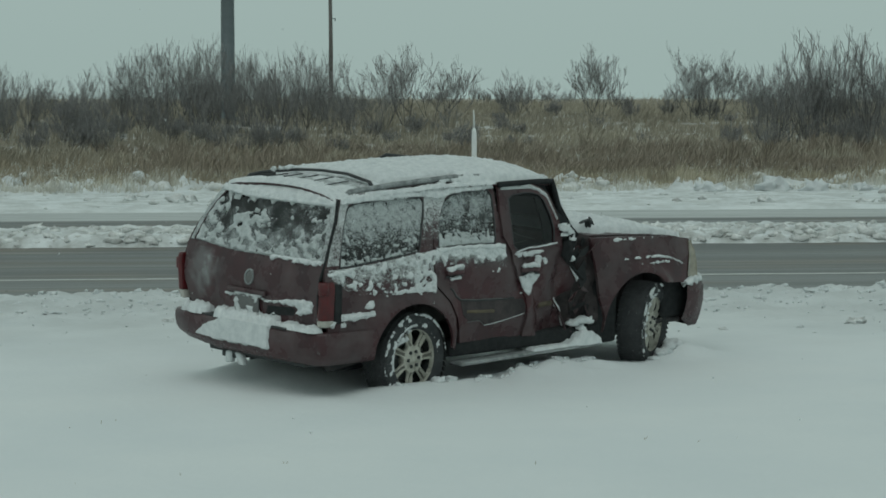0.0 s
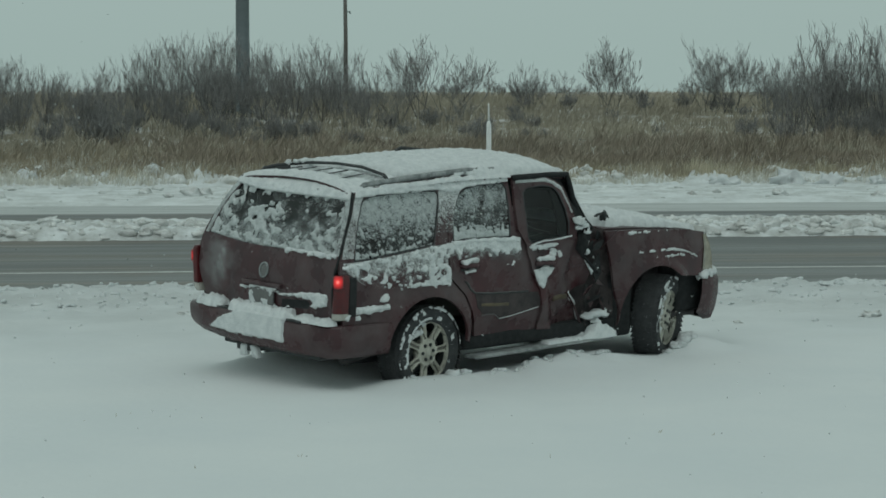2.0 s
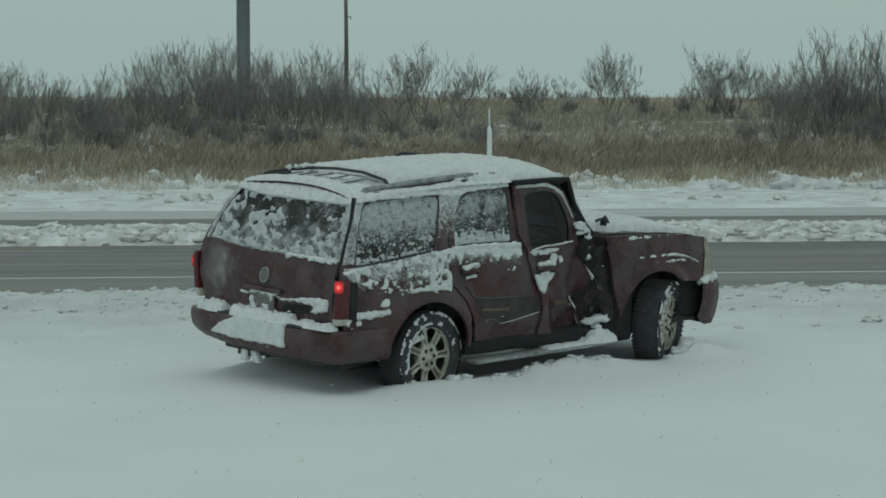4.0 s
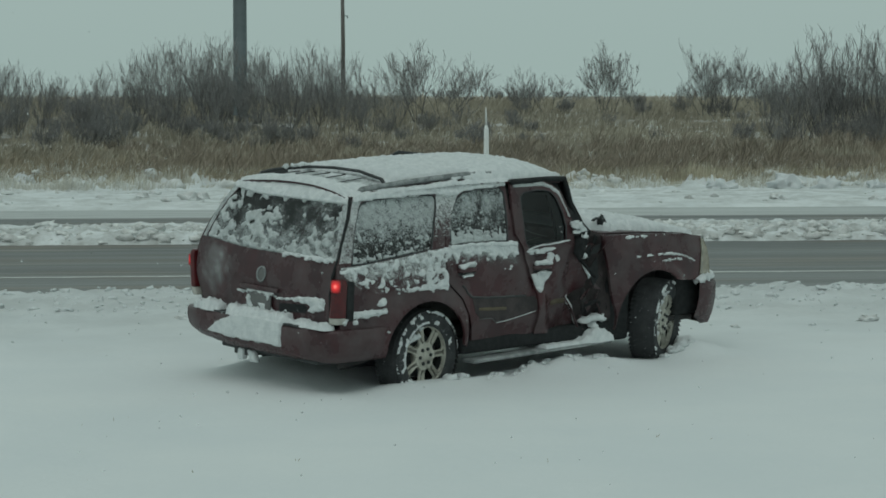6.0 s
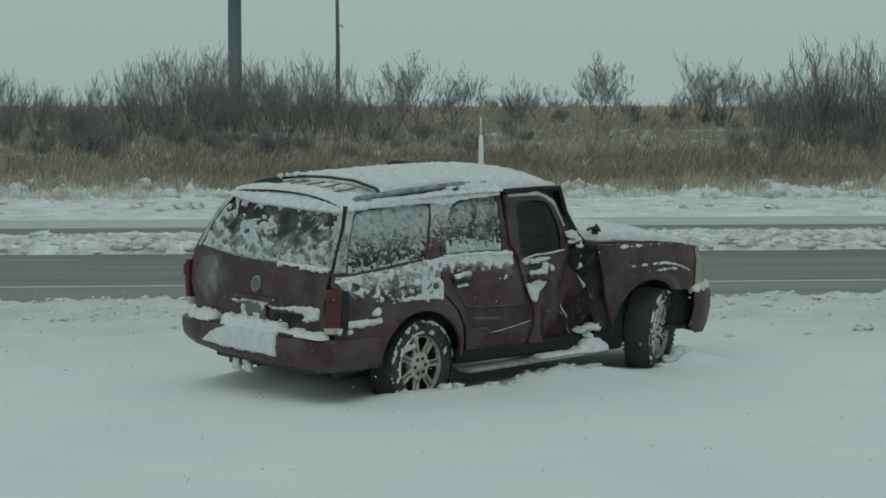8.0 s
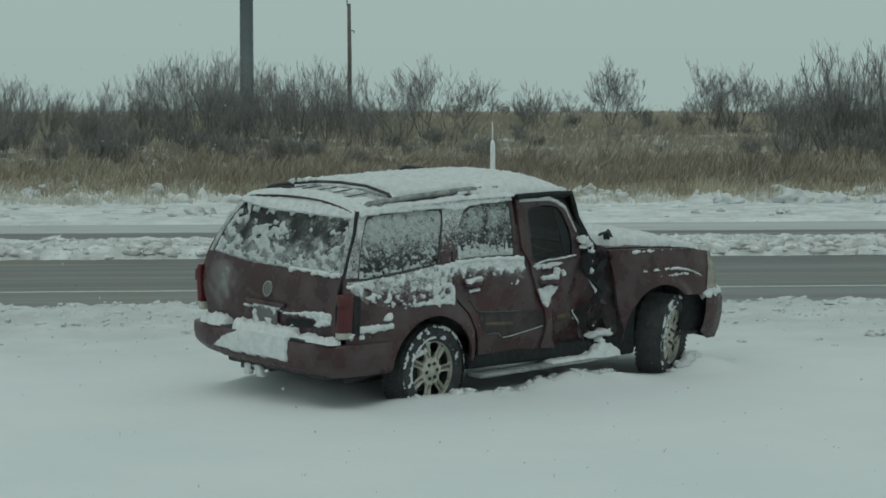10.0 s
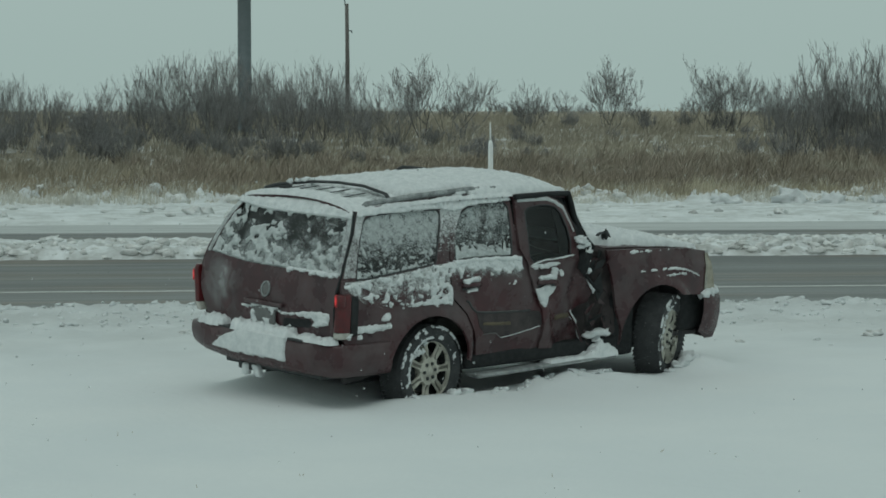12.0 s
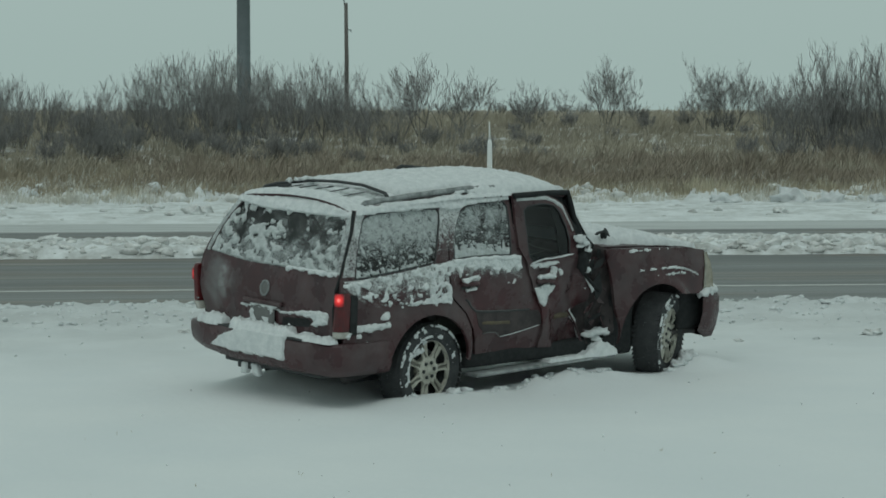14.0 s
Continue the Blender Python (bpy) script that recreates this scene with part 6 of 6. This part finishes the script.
for k, (x, z, r) in enumerate(((2.0, 0.56, 0.075), (1.93, 0.55, 0.055), (2.09, 0.565, 0.065), (2.14, 0.555, 0.045), (2.02, 0.50, 0.06))):
    clod_into(verts, faces, (x, -0.93, z - 0.02), r, random.Random(k), 0.7)
ob = new("sill_snow", raw("sill_snow", verts, faces, SNOW_CAR))
ob.matrix_world = CAR_POSE
tagged(ob, "clump of snow caught on the torn sill", "snow", kind="stuff")
verts, faces = [], []
for k, (x, z, r) in enumerate(((1.625, 1.485, 0.035), (1.66, 1.45, 0.05), (1.70, 1.42, 0.045), (1.73, 1.36, 0.035), (1.75, 1.27, 0.025), (1.78, 1.17, 0.025), (1.64, 1.40, 0.03))):
    clod_into(verts, faces, BENT(x, z - 0.02, 0.04), r, random.Random(k), 0.8)
ob = new("mirror_snow", raw("mirror_snow", verts, faces, SNOW_CAR))
ob.matrix_world = CAR_POSE
tagged(ob, "snow on the smashed mirror", "snow", kind="stuff")
cake("front_bumper_snow", "snow on the end of the front bumper", lambda x, y, off=0.0: Vector((x, y, 0.808 + off)), 3.50, 3.93, -0.97, -0.30,
     lambda x, y: 0.25 if 0.52 < math.hypot((x - 3.2) * 1.05, y + 0.2) < 0.75 + 0.03 * lump(x, y, 1, 6) else -1, SNOW_CAR, step=0.014, thick=0.05)
cake("fender_snow", "streaks of snow on the front fender", right, 2.35, 3.40, 0.96, 1.31,
     lambda x, z: max(0.36 - abs(z - 1.093 + 0.55 * max(0.0, x - 2.95) ** 2) * 26 - abs(x - 3.0) * 0.45 + 0.25 * lump(x, z, 3, 12),
                      0.32 - abs(z - 1.035 + 0.3 * max(0.0, x - 3.05) ** 2) * 22 - abs(x - 3.02) * 1.3 + 0.45 * lump(x, z, 5, 22),
                      0.20 - abs(z - 1.272) * 20 - abs(x - 2.45) * 0.7 + 0.5 * lump(x, z, 6, 16)), SNOW_CAR, step=0.009, thick=0.010)


def snow_roll(name, label, pts, r, flat=0.8, seed=0.0):
    """A lumpy roll of snow along a run of points of the car."""
    pts = [Vector(p) for p in pts]
    fine = [a.lerp(b, k / 8) for a, b in zip(pts, pts[1:]) for k in range(8)] + [pts[-1]]
    bm = bar(bmesh.new(), fine, r, 10, flat)
    for v in bm.verts:
        v.co += Vector((0.5, 1, 1)) * r * (0.8 * noise.noise(v.co * 14 + Vector((seed, 0, 0))) + 0.5 * noise.noise(v.co * 33))
    ob = new(name, mesh_of(bm, name))
    ob.data.materials.append(SNOW_CAR)
    for p in ob.data.polygons:
        p.use_smooth = True
    ob.matrix_world = CAR_POSE
    return tagged(ob, label, "snow", kind="stuff")


cake("gutter_snow", "snow lying along the roof edge", roof, -0.82, 1.0, -0.775, -0.64, lambda x, y: 0.16 + 0.2 * lump(x, y, 2, 7) if y < -0.71 + 0.02 * lump(x, 0, 4, 5) else -1, SNOW_CAR, step=0.012, thick=0.018, rough=0.5)
snow_roll("bumper_cap_snow", "snow cap on the end of the front bumper", [(3.42, -0.955, 0.80), (3.54, -0.945, 0.815), (3.68, -0.90, 0.82), (3.80, -0.79, 0.82), (3.87, -0.5, 0.815)], 0.042, 0.75, 3.0)
snow_roll("door_sill_snow", "thin line of snow on the front door sill", [BENT(x, z, 0.006) for x, z in ((1.13, 1.252), (1.3, 1.276), (1.46, 1.294), (1.585, 1.312))], 0.008, 0.9, 2.0)
snow_roll("rail_snow", "snow lying along the roof rail", [(x, -0.69, roof_z(x, 0.69) + 0.02) for x in (0.36, 0.5, 0.7, 0.9, 1.02, 1.12)], 0.034, 0.9, 6.0)
snow_roll("sill_line_snow", "snow along the rear door window sill", [right(x, z, 0.012) for x, z in ((0.20, 1.318), (0.4, 1.326), (0.7, 1.322), (0.92, 1.318), (1.0, 1.30))], 0.017, 1.2, 9.0)


for surf, x, z in ((right, 0.385, 1.152), (BENT, 1.295, 1.118)):
    snow_roll("handle_snow", "snow caught on a door handle", [surf(x - 0.09, z - 0.012, 0.02), surf(x - 0.03, z + 0.004, 0.042), surf(x + 0.05, z + 0.010, 0.042), surf(x + 0.09, z + 0.012, 0.02)], 0.026, 0.9, x * 9)
    snow_roll("handle_snow", "snow caught below a door handle", [surf(x - 0.06, z - 0.085, 0.012), surf(x, z - 0.08, 0.018), surf(x + 0.05, z - 0.07, 0.012)], 0.019, 0.7, x * 5)


def window_trim(outline, surf, parent):
    pts = [surf(a, b, -0.004) for a, b in outline + outline[:1]]
    part("window_seal", bar(bmesh.new(), pts, 0.008, 6), BLACK, parent, "black rubber window seal")


window_trim(QUARTER, right, car)
window_trim(RDOOR, right, door_r)
window_trim(FDOOR, BENT, front_door_r)
part("gate_seam", bar(bmesh.new(), [rear(-0.897, z, 0.0) for z in (0.85, 1.0, 1.15, 1.27)] + [rear(y, z, 0.003) for y, z in ((-0.895, 1.30), (-0.845, 1.62), (-0.775, 1.795))], 0.014, 6), LAMP_BLACK, gate, "dark liftgate seam")

for pts in (((1.13, 1.43), (1.24, 1.385), (1.40, 1.345)), ((1.13, 1.315), (1.22, 1.325), (1.34, 1.345))):
    part("belt_strap", bar(bmesh.new(), [BENT(x, z, -0.05) for x, z in pts], 0.007, 6, 0.5), CLEAR_LENS, car, "pale seat belt strap behind the glass")

# shards of the crushed fender, door and inner panels
rnd = random.Random(40)
for k in range(18):
    x, z = rnd.uniform(1.86, 2.16), rnd.uniform(0.50, 1.32)
    c0 = Vector((x, -0.86 - 0.10 * rnd.random(), z))
    a = Vector((rnd.gauss(0, 1), rnd.gauss(0, 0.5), rnd.gauss(0, 1.6))).normalized() * rnd.uniform(0.05, 0.17)
    b = Vector((rnd.gauss(0, 1), rnd.gauss(0, 0.6), rnd.gauss(0, 1))).normalized() * rnd.uniform(0.03, 0.09)
    q = a.cross(b).normalized() * 0.004
    bm = bmesh.new()
    vs = [bm.verts.new(c0 + p) for p in (a + q, b + q, -a * 0.8 + b * 0.3 + q, -b + q, a - q, b - q, -a * 0.8 + b * 0.3 - q, -b - q)]
    for f in ((0, 1, 2, 3), (7, 6, 5, 4), (0, 4, 5, 1), (1, 5, 6, 2), (2, 6, 7, 3), (3, 7, 4, 0)):
        bm.faces.new([vs[i] for i in f])
    part("shard", bm, (PAINT, PAINT, LAMP_BLACK)[k % 3], car, "bent shard of torn bodywork", False)


# snow packed on the outer side of the two near tyres
def tyre_snow(m, label, seed, less=0.0):
    def wall(a, r, off=0.0):
        return Vector((r * math.cos(a), -TYRE_HALF - 0.001 - off, r * math.sin(a)))
    ob = crust("tyre_snow", wall, 0, 6.283, 0.285, 0.402, lambda a, r: 0.9 * lump(a * 0.5, r * 3, seed, 9) - 0.16 - less + (0.55 if r < 0.31 and 1.5 < a < 3.4 else 0) + (0.30 if r > 0.388 else 0) - (0.3 if a > 3.6 else 0), SNOW_CAR, None, 0.012, 0.010)
    ob.matrix_world = CAR_POSE @ m
    return tagged(ob, label, "snow", kind="stuff")


tyre_snow(pose(-0.035, -0.836, 0.392, 0, 0, 7), "snow packed on the rear tyre wall", 2.0, 0.06)
tyre_snow(pose(3.005, -0.812, 0.430, 2, 0, 25), "snow packed on the front tyre wall", 6.0, 0.12)


verts, faces = [], []
for k, (a, r, size) in enumerate(((2.25, 0.225, 0.038), (2.05, 0.20, 0.026), (2.45, 0.25, 0.028), (1.85, 0.255, 0.022))):
    clod_into(verts, faces, (-0.035 + r * math.cos(a), -0.836 - TYRE_HALF + 0.012, 0.392 + r * math.sin(a)), size, random.Random(k + 30), 0.9)
ob = new("rim_snow", raw("rim_snow", verts, faces, SNOW_CAR))
ob.matrix_world = CAR_POSE
tagged(ob, "clump of snow stuck in the rear rim", "snow", kind="stuff")


def drift(name, label, pts, seed):
    """A low heap of fallen snow beside the car."""
    rnd = random.Random(seed)
    verts, faces = [], []
    for x, y, r in pts:
        p = CAR_POSE @ Vector((x, y, 0))
        for _ in range(5):
            q = p + Vector((rnd.gauss(0, r), rnd.gauss(0, r), 0))
            clod_into(verts, faces, (q.x, q.y, height_at(q.x, q.y)), r * rnd.uniform(0.3, 0.9), rnd, 0.75)
    ob = new(name, raw(name, verts, faces, SNOW))
    return tagged(ob, label, "snow", kind="stuff")


drift("sill_drift", "broken snow heaped under the running board", [(0.62 + 0.11 * i, -1.08 + 0.07 * (i % 3), 0.032) for i in range(15)], 3)
drift("wheel_drift", "snow pushed up round the front wheel", [(3.0, -1.05, 0.05), (3.12, -1.0, 0.06), (3.2, -0.98, 0.07), (3.3, -0.95, 0.07), (3.4, -0.9, 0.06), (0.28, -1.02, 0.05), (0.2, -1.04, 0.04), (-0.3, -1.04, 0.035)], 5)


# the blow has pushed the upper body over to its right
def lean_upper_body(amount, waist):
    at = CAR_POSE.translation
    parts = [ob for ob in car.children_recursive if ob.type == "MESH"]
    parts += [ob for ob in scene.objects if ob.parent is None and ob.type == "MESH" and (ob.matrix_basis.translation - at).length < 1e-5]
    seen = set()
    for ob in parts:
        if ob.data.name in seen:
            continue
        seen.add(ob.data.name)
        for v in ob.data.vertices:
            if v.co.z > waist:
                v.co.y -= amount * (v.co.z - waist)
            out = smoothstep(0.2, 0.9, v.co.y) * smoothstep(0.3, -0.7, v.co.x) * smoothstep(0.74, 0.95, v.co.z)
            if out > 0:          # its far rear corner stands out and up
                v.co.y += out * 0.085 * (1 - smoothstep(1.35, 1.80, v.co.z))
                v.co.z += out * 0.045
        ob.data.update()


lean_upper_body(0.11, 1.10)


# ---- falling snow ----
def make_flake_material():
    m = bpy.data.materials.new("blurred_flake")
    m.use_nodes = True
    n, l = nodes_of(m)
    tr, mx = n.new("ShaderNodeBsdfTransparent"), n.new("ShaderNodeMixShader")
    n["Principled BSDF"].inputs["Base Color"].default_value = (0.8, 0.82, 0.82, 1)
    geo = n.new("ShaderNodeNewGeometry")
    l.new(ramp(m, geo.outputs["Random Per Island"], 0.0, 1.0, (0.12, 0.12, 0.12, 1), (0.42, 0.42, 0.42, 1)), mx.inputs[0])
    l.new(tr.outputs[0], mx.inputs[1])
    l.new(n["Principled BSDF"].outputs[0], mx.inputs[2])
    l.new(mx.outputs[0], n["Material Output"].inputs[0])
    return m


FLAKE = make_flake_material()


def flurry(seed, y0, y1, count, speed, drop, size):
    """A long drift of snowflakes that the wind carries past."""
    rnd = random.Random(seed)
    verts, faces = [], []
    run = 14.0 * speed
    for _ in range(count):
        k, y = rnd.random(), rnd.uniform(y0, y1)
        wide = y * 0.22
        x = rnd.uniform(-wide, wide) - k * run
        z = rnd.uniform(0.2, 1.45) + k * 14.0 * drop
        r = size * rnd.uniform(0.5, 1.3)
        b = len(verts)
        for d in ((1, 0, 0), (-1, 0, 0), (0, 1, 0), (0, -1, 0), (0, 0, 1), (0, 0, -1)):
            verts.append((x + d[0] * r * rnd.uniform(0.7, 1.3), y + d[1] * r, z + d[2] * r * rnd.uniform(0.7, 1.3)))
        faces += [(b + p, b + q, b + w) for p in (0, 1) for q, w in ((2, 4), (4, 3), (3, 5), (5, 2))]
    ob = new("snow_flurry", raw("snow_flurry", verts, faces, FLAKE))
    tagged(ob, "sparse small snowflakes drifting on the wind", "snowflakes", kind="stuff")
    return ob, Vector((run, 0, -14.0 * drop))


FLURRIES = [flurry(1, 8, 13, 380, 2.4, 0.9, 0.0055), flurry(2, 12, 18, 620, 2.9, 1.0, 0.007), flurry(3, 17, 30, 700, 3.3, 1.0, 0.009)]


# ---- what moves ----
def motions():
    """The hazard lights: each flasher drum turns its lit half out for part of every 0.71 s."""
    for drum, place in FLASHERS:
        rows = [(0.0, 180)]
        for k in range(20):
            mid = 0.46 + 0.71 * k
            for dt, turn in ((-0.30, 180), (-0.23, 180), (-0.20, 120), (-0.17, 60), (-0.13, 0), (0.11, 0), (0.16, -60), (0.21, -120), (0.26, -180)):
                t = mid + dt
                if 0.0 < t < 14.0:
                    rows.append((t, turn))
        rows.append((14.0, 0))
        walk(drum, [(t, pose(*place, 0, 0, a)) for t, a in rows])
    for drift_of_flakes, way in FLURRIES:
        walk(drift_of_flakes, [(t, pose(*(way * (t / 14.0)))) for t in (0.0, 3.5, 7.0, 10.5, 14.0)])


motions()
